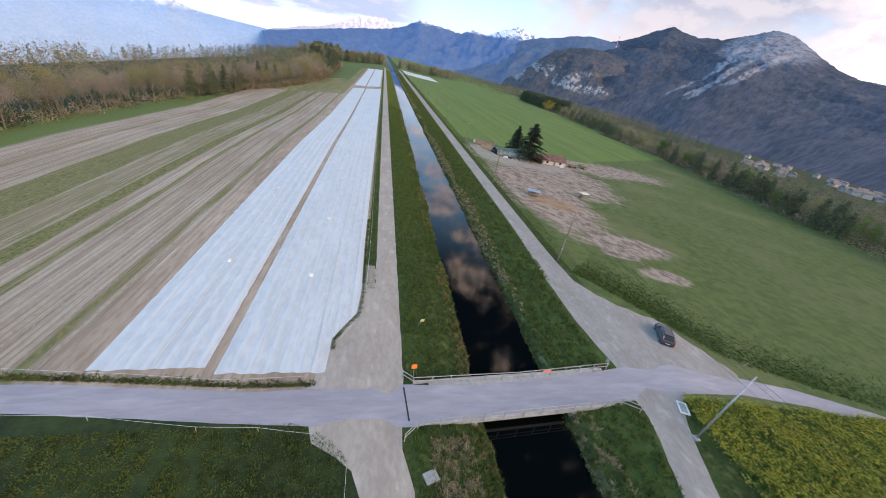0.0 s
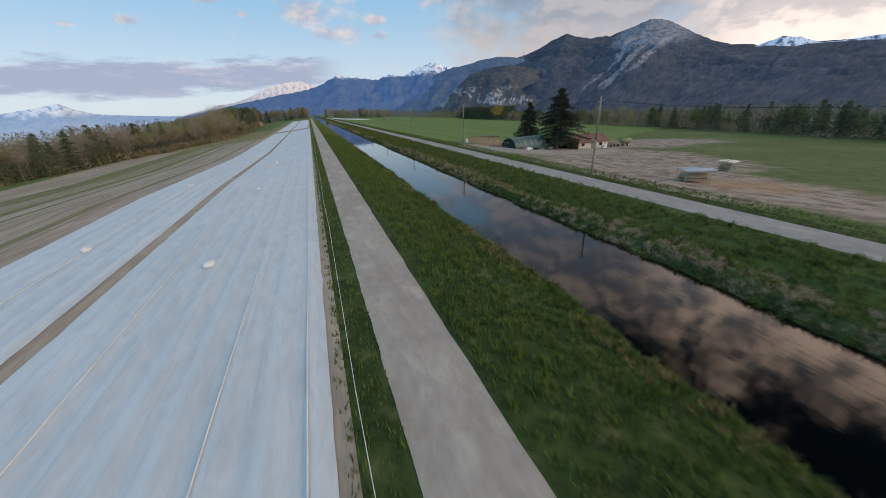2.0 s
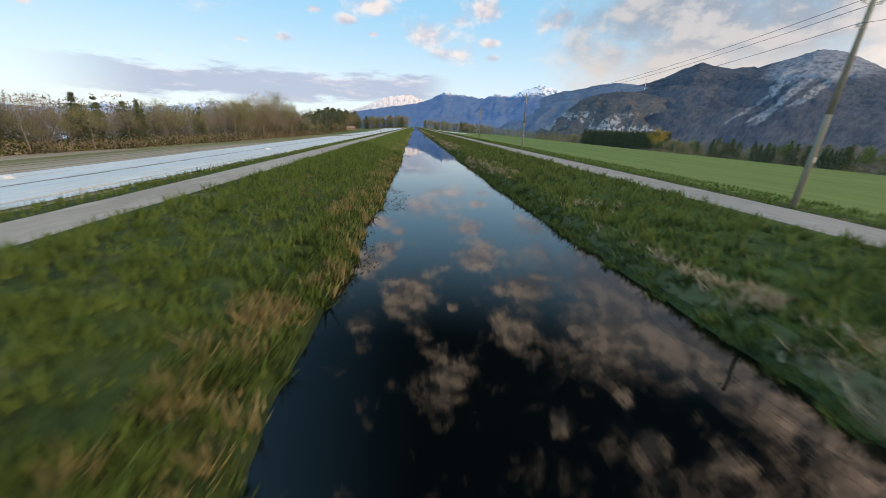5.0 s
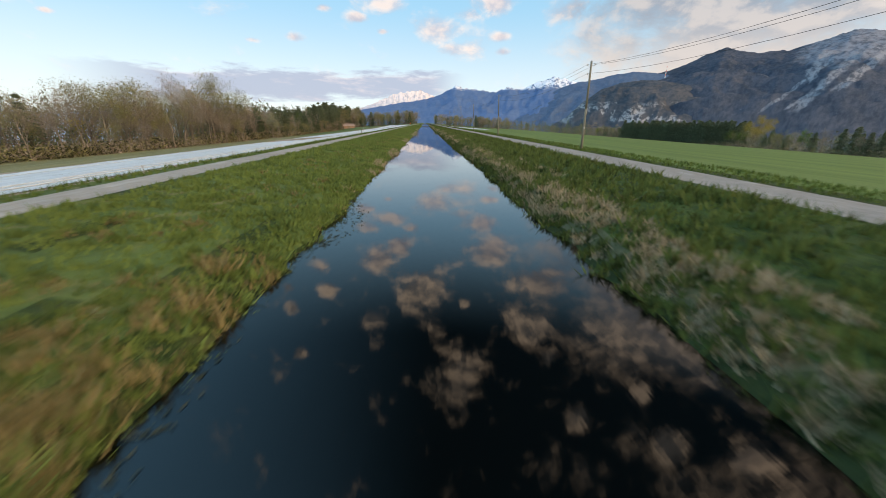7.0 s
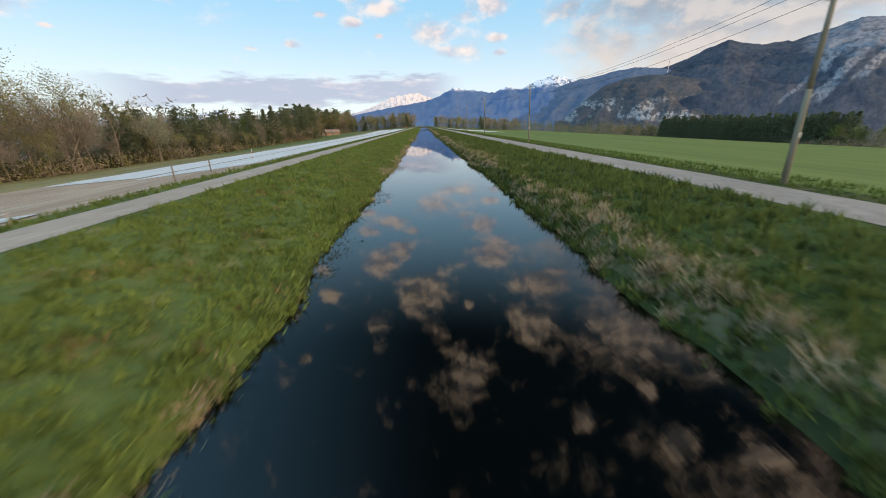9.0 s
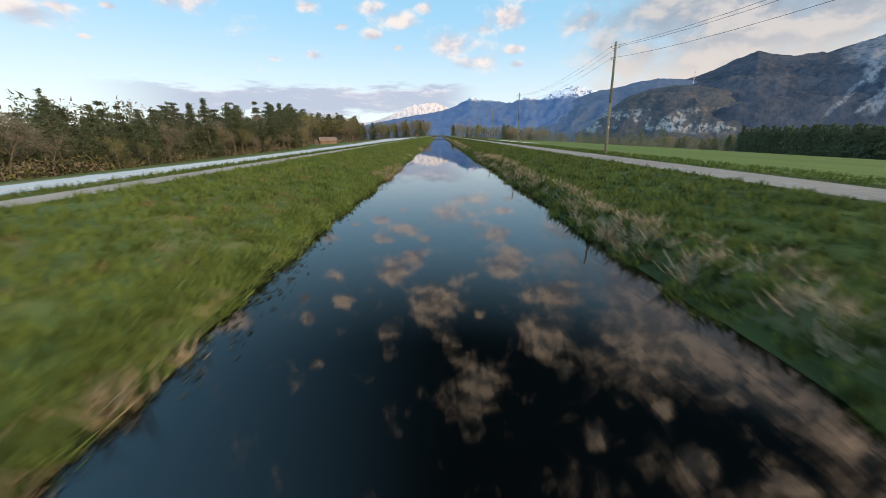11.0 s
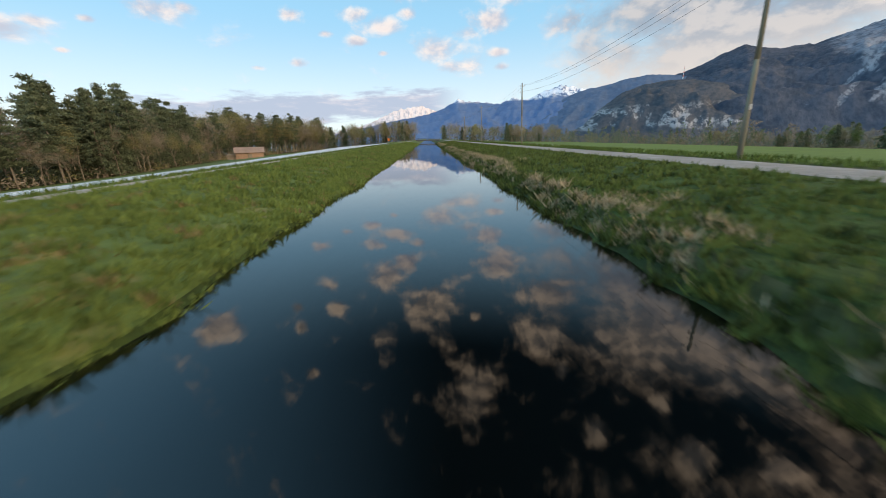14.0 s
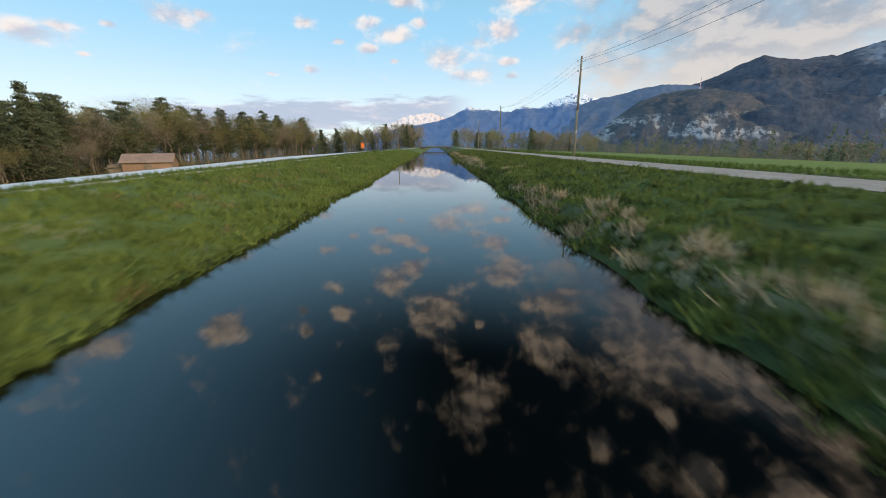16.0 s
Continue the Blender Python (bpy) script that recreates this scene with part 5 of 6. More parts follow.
def feeder(m, roof_m, label, lx, ly):
    ob = thing("hay_feeder", m, label, "hay feeder", "hay feeders on the pasture")
    for x in (-lx / 2, lx / 2):
        for y in (-ly / 2, ly / 2):
            part("leg", tubed((x, y, -0.1), (x, y, 1.7), 0.045, n=8), M_STEEL, ob)
    part("roof", boxed(-lx / 2 - 0.3, -ly / 2 - 0.3, 1.7, lx / 2 + 0.3, 0.02, 1.76, pose(0, 0, 0, 7, 0, 0)), roof_m, ob)
    part("roof", boxed(-lx / 2 - 0.3, -0.02, 1.7, lx / 2 + 0.3, ly / 2 + 0.3, 1.76, pose(0, 0, 0, -7, 0, 0)), roof_m, ob)
    part("trough", boxed(-lx / 2, -ly / 2, 0.35, lx / 2, ly / 2, 0.5, bevel=0.03), M_PLANK, ob)
    part("hay", boxed(-lx / 2 + 0.1, -ly / 2 + 0.1, 0.5, lx / 2 - 0.1, ly / 2 - 0.1, 1.1, bevel=0.15), M_DRY, ob, "brown hay")
    for k in range(9):
        x = -lx / 2 + lx * k / 8
        for y in (-ly / 2, ly / 2):
            part("bar", tubed((x, y, 0.5), (x, y, 1.3), 0.018, n=5), M_STEEL, ob)
    return ob


feeder(pose(38.9, 57.0, gz(38.9), 0, 0, -20), M_BLUEROOF, "blue-grey roofed hay feeder on trodden earth", 3.0, 1.7)
feeder(pose(60.5, 66.8, gz(60.5), 0, 0, 15), M_CREAM, "cream roofed hay feeder on trodden earth", 2.2, 1.7)
tank = thing("tanker_trailer", pose(86.5, 113.5, gz(86.5), 0, 0, 12), "old olive slurry tanker trailer parked on the yard", "trailer")
part("tank_body", tubed((-2.2, 0, 1.5), (2.2, 0, 1.5), 0.8, n=18), M_TANK, tank, smooth=True)
part("chassis", boxed(-3.2, -0.3, 0.55, 2.2, 0.3, 0.75), M_PLANK, tank)
for y in (-0.8, 0.8):
    wheel = part("wheel", tubed((0.4, y - 0.15, 0.5), (0.4, y + 0.15, 0.5), 0.5, n=18), M_TYRE, tank)
    part("rim", tubed((0.4, y - 0.16, 0.5), (0.4, y + 0.16, 0.5), 0.28, n=12), M_CREAM, wheel)
hay_cart = thing("flat_trailer", pose(80.8, 112.6, gz(80.8), 0, 0, -8), "low wooden flat trailer beside the building", "trailer")
part("bed", boxed(-2.0, -0.9, 0.7, 2.0, 0.9, 0.85, bevel=0.02), M_PLANK, hay_cart)
for x in (-1.2, 1.2):
    for y in (-0.85, 0.85):
        part("wheel", tubed((x, y - 0.1, 0.35), (x, y + 0.1, 0.35), 0.35, n=14), M_TYRE, hay_cart)
for y in (-0.9, 0.9):
    part("side_board", boxed(-2.0, y - 0.03, 0.85, 2.0, y + 0.03, 1.25), M_PLANK, hay_cart)

# field hut under the trees
hut = gable_house("field_hut", pose(-79, 646, gz(-79, 646), 0, 0, 24), 12.5, 8.5, 3.0, 2.3, material("brown_brick_wall", (0.40, 0.26, 0.17), (0.28, 0.18, 0.12), 2.0, 0.9, 0.3), material("brown_tiles", (0.36, 0.25, 0.19), (0.24, 0.17, 0.13), 2.0, 0.9, 0.4),
                  "small brown brick field hut with a shallow tiled roof", "hut", over=0.6, tiles=10)
part("door", boxed(-1.0, -4.31, -0.2, 1.0, -4.26, 2.2), M_PLANK, hut)
part("annex", boxed(-10.2, -2.6, -0.3, -6.26, 2.4, 2.2, bevel=0.03), hut.children[0].data.materials[0], hut)
part("annex_roof", boxed(-10.7, -3.1, 2.25, -6.3, 2.9, 2.4, pose(0, 0, 0, 0, -6, 0), bevel=0.02), M_PLANK, hut, "weathered flat boards")

# striped stake at the head of the second beds
stake = thing("striped_stake", pose(-7.6, 319.4, gz(-7.6, 319.4), 2, 4, 0), "red and white striped stake at the head of the beds", "stake")
for k in range(6):
    part("band", tubed((0, 0, k * 0.25 - 0.1), (0, 0, k * 0.25 + 0.15), 0.024, n=8), (M_REDW, M_WHITE)[k % 2], stake)
for px_, py_ in ((-6.4, 309.5), (-5.6, 304.0)):
    o = part("marker_post", tubed((0, 0, -0.2), (0, 0, 1.1), 0.05, 0.045, n=8), M_PLANK)
    o.matrix_world = pose(px_, py_, gz(px_, py_), 3, 2, 0)
    tagged(o, "short grey wooden marker post at the field edge", "post", "marker posts")
# a lone pole across the canal
copy_thing(pole0, pose(-0.6, 653, gz(-0.6, 653)))
# telecom mast on the ridge
mast = thing("telecom_mast", pose(11 + 4050 * math.sin(radians(33.0)), 250 + 4050 * math.cos(radians(33.0)), 455), "thin red and white telecom mast on the ridge", "mast")
for k in range(6):
    part("mast_section", tubed((0, 0, k * 16 - 16), (0, 0, k * 16), 4.2 - 0.45 * k, 3.8 - 0.45 * k, n=8), (M_REDW if k % 2 else M_WHITE), mast)


# village beyond the wood
M_HOUSE = material("far_house_walls", (0.45, 0.43, 0.41), (0.33, 0.315, 0.30), 0.5, 0.9, 0, per_object=True)
M_HROOF = material("far_house_roofs", (0.30, 0.22, 0.19), (0.17, 0.14, 0.13), 0.5, 0.9, 0, per_object=True)
rh = random.Random(9)
for k in range(40):
    az_, r_ = radians(rh.uniform(50, 68)), rh.uniform(520, 950)
    hx, hy = r_ * math.sin(az_), r_ * math.cos(az_) - 30
    lx_, ly_, wh_ = rh.uniform(8, 13), rh.uniform(6, 8), rh.uniform(3, 5.5)
    home = thing("house", pose(hx, hy, gz(hx, hy), 0, 0, rh.uniform(-40, 40)), "small pale house with a low brown roof in the far village", "house", "houses of the village")
    part("wall", boxed(-lx_ / 2, -ly_ / 2, -1, lx_ / 2, ly_ / 2, wh_), M_HOUSE, home)
    bm = bmesh.new()
    v = [bm.verts.new(p) for x in (-lx_ / 2 - 0.5, lx_ / 2 + 0.5) for p in ((x, -ly_ / 2 - 0.6, wh_), (x, ly_ / 2 + 0.6, wh_), (x, 0, wh_ + ly_ * 0.32))]
    for f in ((0, 2, 1), (3, 4, 5), (0, 3, 5, 2), (1, 2, 5, 4), (0, 1, 4, 3)):
        bm.faces.new([v[q] for q in f])
    part("roof", bm, M_HROOF, home)


# ---- plants ----
def tri_mesh(name, verts, tris, mats, index=None, parent=None):
    """A mesh from arrays of corners and triangles."""
    verts, tris = np.asarray(verts, np.float32), np.asarray(tris, np.int32)
    me = bpy.data.meshes.new(name)
    me.vertices.add(len(verts))
    me.vertices.foreach_set("co", verts.ravel())
    me.loops.add(tris.size)
    me.loops.foreach_set("vertex_index", tris.ravel())
    me.polygons.add(len(tris))
    me.polygons.foreach_set("loop_start", np.arange(0, tris.size, 3, dtype=np.int32))
    for m in mats if isinstance(mats, (list, tuple)) else [mats]:
        me.materials.append(m)
    if index is not None:
        me.polygons.foreach_set("material_index", np.asarray(index, np.int32))
    me.update(calc_edges=True)
    ob = new(name, me)
    ob.parent = parent
    return ob


rng = np.random.default_rng(7)


def leaf_cloud(centres, n_each, spread, size, rs, slim=0.6, droop=0.0):
    """Loose triangles (leaves, sprays of needles, twigs) round each centre."""
    c = np.repeat(np.asarray(centres, float), n_each, 0)
    c = c + rs.normal(0, 1, c.shape) * spread
    d = rs.normal(0, 1, c.shape)
    d[:, 2] -= droop
    d /= np.linalg.norm(d, axis=1, keepdims=True) + 1e-9
    e = np.cross(d, rs.normal(0, 1, c.shape))
    e /= np.linalg.norm(e, axis=1, keepdims=True) + 1e-9
    s = size * rs.uniform(0.6, 1.4, (len(c), 1))
    v = np.stack([c - e * s * slim * 0.5, c + e * s * slim * 0.5, c + d * s], 1).reshape(-1, 3)
    return v, np.arange(len(v)).reshape(-1, 3)


def grow(rs, height, trunk_r, levels, spread, first=0.3, up=0.35):
    """Trunk and limbs as tapered three- to six-sided tubes; returns tips too."""
    verts, tris, tips = [], [], []

    def limb(a, d, length, r, level):
        sides = 6 if level == 0 else 3
        segs = 4 if level == 0 else 2
        p, q = np.array(a, float), np.array(d, float)
        rings = []
        for k in range(segs + 1):
            u = k / segs
            t = np.cross(q, (0.3, 0.7, 0.2))
            t /= np.linalg.norm(t)
            b = np.cross(q, t)
            rr = r * (1 - 0.75 * u)
            rings.append((len(verts), p.copy(), rr))
            for s in range(sides):
                ang = 2 * math.pi * s / sides
                verts.append(p + rr * (math.cos(ang) * t + math.sin(ang) * b))
            if k < segs:
                p = p + q * length / segs
                q = q + rs.normal(0, 0.10 + 0.05 * level, 3)
                q[2] += 0.04
                q /= np.linalg.norm(q)
        for (i0, _, _), (i1, _, _) in zip(rings, rings[1:]):
            for s in range(sides):
                s2 = (s + 1) % sides
                tris.append((i0 + s, i0 + s2, i1 + s2))
                tris.append((i0 + s, i1 + s2, i1 + s))
        if level >= levels:
            tips.append(p)
            return
        n = (7, 4, 3)[min(level, 2)]
        for k in range(n):
            u = first + (1 - first) * (k + rs.random() * 0.7) / n if level == 0 else 0.35 + 0.65 * (k + 1) / n
            i = min(segs - 1, int(u * segs))
            f = u * segs - i
            base = rings[i][1] * (1 - f) + rings[min(segs, i + 1)][1] * f
            ang = rs.random() * 6.28
            side = np.array((math.cos(ang), math.sin(ang), up + 0.5 * u))
            dd = side * spread + q * 0.35
            dd /= np.linalg.norm(dd)
            limb(base, dd, length * rs.uniform(0.42, 0.6) * (1.1 - 0.35 * u if level == 0 else 1), r * (0.5 - 0.2 * u), level + 1)
        tips.append(p)

    limb((0, 0, -0.3), (0, 0, 1), height, trunk_r, 0)
    return np.array(verts), np.array(tris), np.array(tips)


def tree_kind(kind, seed, h, fine=True):
    """Trunk and crown meshes of one tree: returns the thing with its two parts."""
    rs = np.random.default_rng(seed)
    names = {"bare": "bare_tree", "bud": "budding_tree", "green": "leafy_tree", "conifer": "conifer", "pine": "pine_tree", "yellow": "yellow_tree", "blossom": "blossoming_tree", "spruce": "spruce"}
    labels = {"bare": "leafless brown deciduous tree at the wood's edge", "bud": "tall tree with pale green spring buds at the wood's edge", "green": "fresh green deciduous tree at the wood's edge",
              "conifer": "dark green conifer at the wood's edge", "pine": "green pine with a bare lower trunk", "yellow": "round tree in yellow-green spring leaf", "blossom": "broad tree in pale white blossom",
              "spruce": "big dark spruce with drooping boughs beside the farmyard"}
    ob = thing(names[kind], pose(0, 0, 0), labels[kind], "tree", "trees")
    if kind in ("conifer", "spruce", "pine"):
        v, t, _ = grow(rs, h * 0.97, h * (0.011 if kind == "pine" else 0.016) + 0.05, 0, 0.5)
        rings = v.reshape(-1, 6, 3)
        rings[:, :, :2] -= 0.88 * rings.mean(1)[:, None, :2]
        n_lay = 12 if kind != "spruce" else 14
        lo = {"conifer": 0.10, "spruce": 0.15, "pine": 0.30}[kind]
        cen = []
        for k in range(n_lay):
            u = k / (n_lay - 1)
            z = h * (lo + (1 - lo) * u)
            for b in range({"conifer": 6, "pine": 6, "spruce": 8}[kind] if u < 0.85 else 4):
                ang = 6.283 * (b + rs.random()) / (8 if kind == "spruce" else 6) + k * 0.7
                if kind == "pine":
                    rr = h * (0.20 * math.sin(math.pi * min(1.0, 0.20 + 0.70 * u)) + 0.02) * rs.uniform(0.5, 1.2)
                else:
                    rr = h * ((0.40 if kind == "spruce" else 0.27) * (1 - u) ** 0.78 * min(1.0, 0.75 + 1.4 * u) + 0.02) * rs.uniform(0.6, 1.2)
                zb = z + rs.normal(0, 0.02 * h)
                droop = 0.30 if kind != "pine" else 0.05
                for q in np.linspace(0.15, 1.0, 9 if kind == "spruce" else 6):
                    cen.append((math.cos(ang) * rr * q, math.sin(ang) * rr * q, zb + rr * (0.10 * q - droop * q * q)))
        many, size = (22, 0.026) if kind == "spruce" else (13, 0.030) if fine else (4, 0.058)
        cv, ct = leaf_cloud(cen, many, (0.020 * h, 0.020 * h, 0.009 * h), h * size, rs, 0.42, 0.3)
        cm = M_SPRUCE if kind == "spruce" else M_NEEDLE
    else:
        spread = 0.8 if kind in ("green", "blossom", "yellow") else 0.55
        v, t, tips = grow(rs, h * 0.9, h * 0.017 + 0.05, 3, spread, 0.22 if kind in ("blossom", "yellow") else 0.3)
        if kind == "bare":
            cv, ct = leaf_cloud(tips, 24 if fine else 9, h * 0.050, h * 0.060, rs, 0.05 if fine else 0.10, -0.35)
            cm = M_TWIG
        elif kind == "bud":
            cv, ct = leaf_cloud(tips, 26 if fine else 8, h * 0.055, h * (0.026 if fine else 0.05), rs, 0.34, -0.3)
            cm = M_BUD
        else:
            cv, ct = leaf_cloud(tips, 34 if fine else 12, h * 0.058, h * (0.022 if fine else 0.04), rs, 0.7)
            cm = {"green": M_LEAF, "yellow": M_YELLOW, "blossom": M_BLOSSOM}[kind]
    fit = h / max(v[:, 2].max(), cv[:, 2].max())
    v, cv = v * fit, cv * fit
    tri_mesh("trunk", v, t, M_BARK, parent=ob)
    tri_mesh("crown", cv, ct, cm, parent=ob)
    return ob


KINDS, FAR_KINDS = {}, {}
for kind, count, h in (("bare", 5, 14), ("bud", 4, 15), ("green", 2, 13), ("conifer", 4, 16), ("pine", 4, 17)):
    KINDS[kind] = [(tree_kind(kind, 100 + 7 * k + len(kind), h), h) for k in range(count)]
for kind, count, h in (("bare", 3, 14), ("bud", 2, 15), ("green", 2, 13), ("conifer", 3, 16)):
    FAR_KINDS[kind] = [(tree_kind(kind, 300 + 7 * k + len(kind), h, False), h) for k in range(count)]
used = set()


def plant(kind, x, y, height, rs, far=False):
    some = (FAR_KINDS if far else KINDS)[kind]
    ob, h = some[int(rs.integers(len(some)))]
    s = height / h
    m = pose(x, y, gz(x, y) - 0.05, 0, 0, float(rs.uniform(0, 360))) @ Matrix.Diagonal((s * float(rs.uniform(0.9, 1.15)), s * float(rs.uniform(0.9, 1.15)), s, 1))
    if ob.name not in used:
        used.add(ob.name)
        ob.matrix_world = m
        return ob
    keep = ob.matrix_basis.copy()
    ob.matrix_basis = Matrix.Identity(4)
    made = copy_thing(ob, m)
    ob.matrix_basis = keep
    return made


rt = np.random.default_rng(21)
LEFT_EDGE = [(30, -100), (90, -100), (140, -102), (215, -88), (285, -70), (340, -64), (400, -62), (470, -66), (560, -70), (610, -84), (640, -104), (740, -124), (860, -95)]
RIGHT_EDGE = [(-60, 150), (0, 155), (90, 172), (190, 195), (300, 215), (400, 228), (560, 262), (690, 282), (870, 320)]


def left_mix(y):
    if y < 150:
        return ("bare", "bare", "conifer", "bare", "bud"), 13
    if y < 300:
        return ("bare", "bare", "bare", "bud", "conifer"), 14
    if y < 375:
        return ("bud", "bare", "bud", "bare"), 17
    if y < 415:
        return ("bare", "conifer", "bare", "pine"), 14
    if y < 470:
        return ("pine", "conifer", "green", "conifer", "bare"), 14.5
    if y < 540:
        return ("pine", "bare", "pine", "conifer", "bare", "pine"), 16.5
    if y < 660:
        return ("conifer", "pine", "conifer", "bare", "conifer"), 22
    if y < 700:
        return ("pine", "bare", "bud", "pine"), 24
    return ("bud", "bud", "bare", "pine", "bud"), 29


y = 34.0
while y < 860:
    x = lerp(y, LEFT_EDGE)
    mix_, hh = left_mix(y)
    for row in range(3):
        plant(mix_[int(rt.integers(len(mix_)))], x - row * 5 - float(rt.uniform(0, 4.5)), y + float(rt.uniform(-3, 3)), hh * float(rt.uniform(0.8, 1.2)), rt)
    if 300 < y < 660 and rt.random() < 0.55:
        plant(("bare", "bud")[int(rt.integers(2))], x + float(rt.uniform(1, 3)), y + float(rt.uniform(-2, 2)), hh * float(rt.uniform(0.4, 0.65)), rt)
    y += 5.6
# along the right-hand side: brown copses, and one dark row of conifers
y = -55.0
while y < 860:
    x = lerp(y, RIGHT_EDGE)
    dark = 60 < y < 130 or 290 < y < 380
    if not 478 < y < 640:
        for row in range(2):
            k = ("conifer" if rt.random() < (0.85 if dark else 0.22) else ("bare", "bud", "bare", "green")[int(rt.integers(4))])
            plant(k, x + row * 5 + float(rt.uniform(0, 4)), y + float(rt.uniform(-3, 3)), (15 if y > 500 else 12.5) * float(rt.uniform(0.7, 1.15)), rt, True)
    y += 5.0 if dark else 6.4
y = 484.0
while y < 636:
    for row in range(3):
        plant("conifer", lerp(y, [(484, 256), (636, 247)]) + row * 4 + float(rt.uniform(0, 2)), y + float(rt.uniform(-1, 1)), 19 * float(rt.uniform(0.88, 1.1)), rt, True)
    y += 4.2
# far woods either side of the canal's end
for k in range(110):
    x = -190 + 186 * rt.random()
    plant(("bare", "bud", "bare", "bare", "bud", "conifer")[int(rt.integers(6))], float(x), 890 + float(rt.uniform(0, 60)) - abs(float(x)) * 0.15, 25 * float(rt.uniform(0.8, 1.1)), rt, True)
for k in range(70):
    x = 30 + 145 * rt.random()
    plant(("bare", "bud", "bare", "bud", "bare", "conifer")[int(rt.integers(6))], float(x), 870 + float(rt.uniform(0, 60)), 20 * float(rt.uniform(0.8, 1.15)), rt, True)

# trees that stand out
big = tree_kind("spruce", 501, 15.2)
big.matrix_world = pose(57.0, 107.6, gz(57.0) - 0.05, 0, 0, 20) @ Matrix.Diagonal((1.28, 1.28, 1, 1))
small = tree_kind("spruce", 502, 12.0)
tagged(small, "smaller dark spruce beside the farmyard")
small.matrix_world = pose(54.0, 117.2, gz(54) - 0.05, 0, 0, 130) @ Matrix.Diagonal((0.95, 0.95, 1, 1))
yt = tree_kind("yellow", 503, 18.0)
yt.matrix_world = pose(194, 402, gz(194) - 0.05) @ Matrix.Diagonal((1.3, 1.3, 1, 1))
yl = tree_kind("yellow", 504, 10.5)
yl.matrix_world = pose(-94, 326, gz(-94, 326) - 0.05) @ Matrix.Diagonal((1.25, 1.25, 1.1, 1))
yl.children[1].data.materials[0] = M_LIME
bl = tree_kind("blossom", 505, 10.5)
bl.matrix_world = pose(-59, 379, gz(-59, 379) - 0.05) @ Matrix.Diagonal((1.4, 1.4, 1.15, 1))
for k, (x, y, s) in enumerate(((-69, 334, 24), (-66, 345, 25), (-72, 356, 24), (-64, 362, 21), (-75, 340, 24), (-70, 350, 26), (-66, 328, 20), (-63, 318, 16), (-68, 308, 17))):
    plant(("bare", "bud")[k % 2], x, y, s, rt)
for x, y, s in ((-150, 745, 33), (-158, 756, 34), (-140, 762, 29)):
    plant("bud", x, y, s, rt)

# the depth of the woods behind their first rows
cen, low = [], []
for k in range(1500):
    yy = rt.uniform(20, 980)
    x = lerp(yy, LEFT_EDGE) - 17 - 100 * rt.random() ** 1.6
    cen.append((x, yy, gz(x, yy), rt.uniform(12, 17) + (3 if 380 < yy < 800 else 0)))
for k in range(1100):
    yy = rt.uniform(-80, 760)
    x = lerp(yy, RIGHT_EDGE) + rt.uniform(14, 110)
    cen.append((x, yy, gz(x), rt.uniform(8, 13.5)))
for k in range(1500):
    yy = rt.uniform(-150, 1500)
    x = lerp(yy, LEFT_EDGE) - rt.uniform(110, 900)
    cen.append((x, yy, gz(x, yy), rt.uniform(11, 17)))
for k in range(1100):
    yy = rt.uniform(690, 1400)
    x = rt.uniform(200, 760)
    cen.append((x, yy, gz(x), rt.uniform(12, 19)))
for k in range(420):
    yy = rt.uniform(880, 1010)
    x = rt.uniform(-200, -6) if k % 5 < 3 else rt.uniform(32, 180)
    cen.append((x, yy, gz(x, yy), rt.uniform(9, 21)))
for k in range(1300):
    yy = rt.uniform(-90, 340)
    x = lerp(yy, RIGHT_EDGE) + rt.uniform(2, 45)
    cen.append((x, yy, gz(x), rt.uniform(7, 13)))
for k in range(2900):
    yy = rt.uniform(180, 470) if k < 1000 else rt.uniform(400, 720)
    x = lerp(yy, LEFT_EDGE) - (rt.uniform(12, 50) if k < 2000 else rt.uniform(4, 16))
    cen.append((x, yy, gz(x, yy), rt.uniform(8, 13) if k < 2000 else rt.uniform(4, 8.5)))
vv, mi = [], []
for k, (x, yy, z, h) in enumerate(cen):
    near = k < 2600 or k >= len(cen) - 4200
    n = 100 if near else 50
    dark = rt.random() < ((0.25 if yy < 380 else 0.65) if x < 0 else 0.6)
    u = rt.uniform(0.0, 1, n)
    r = h * 0.26 * (np.sqrt(1 - np.abs(u - 0.45)) if not dark else (1.05 - u)) * np.sqrt(rt.uniform(0, 1, n))
    a = rt.uniform(0, 6.283, n)
    pts = np.stack([x + r * np.cos(a), yy + r * np.sin(a), z + h * u], 1)
    v, _ = leaf_cloud(pts, 1, 0.01, h * (0.060 if near else 0.10), rt, 0.36 if near else 0.45, -0.2 if not dark else 0.3)
    vv.append(v)
    mi += [0 if dark else (1 if rt.random() < 0.75 else 2)] * n
vv = np.concatenate(vv)
woods = tri_mesh("woods", vv, np.arange(len(vv)).reshape(-1, 3), [M_NEEDLE, M_THICKET, M_BUD], mi)
tagged(woods, "brown and dark green mixed woodland in the distance", "woods", kind="stuff")


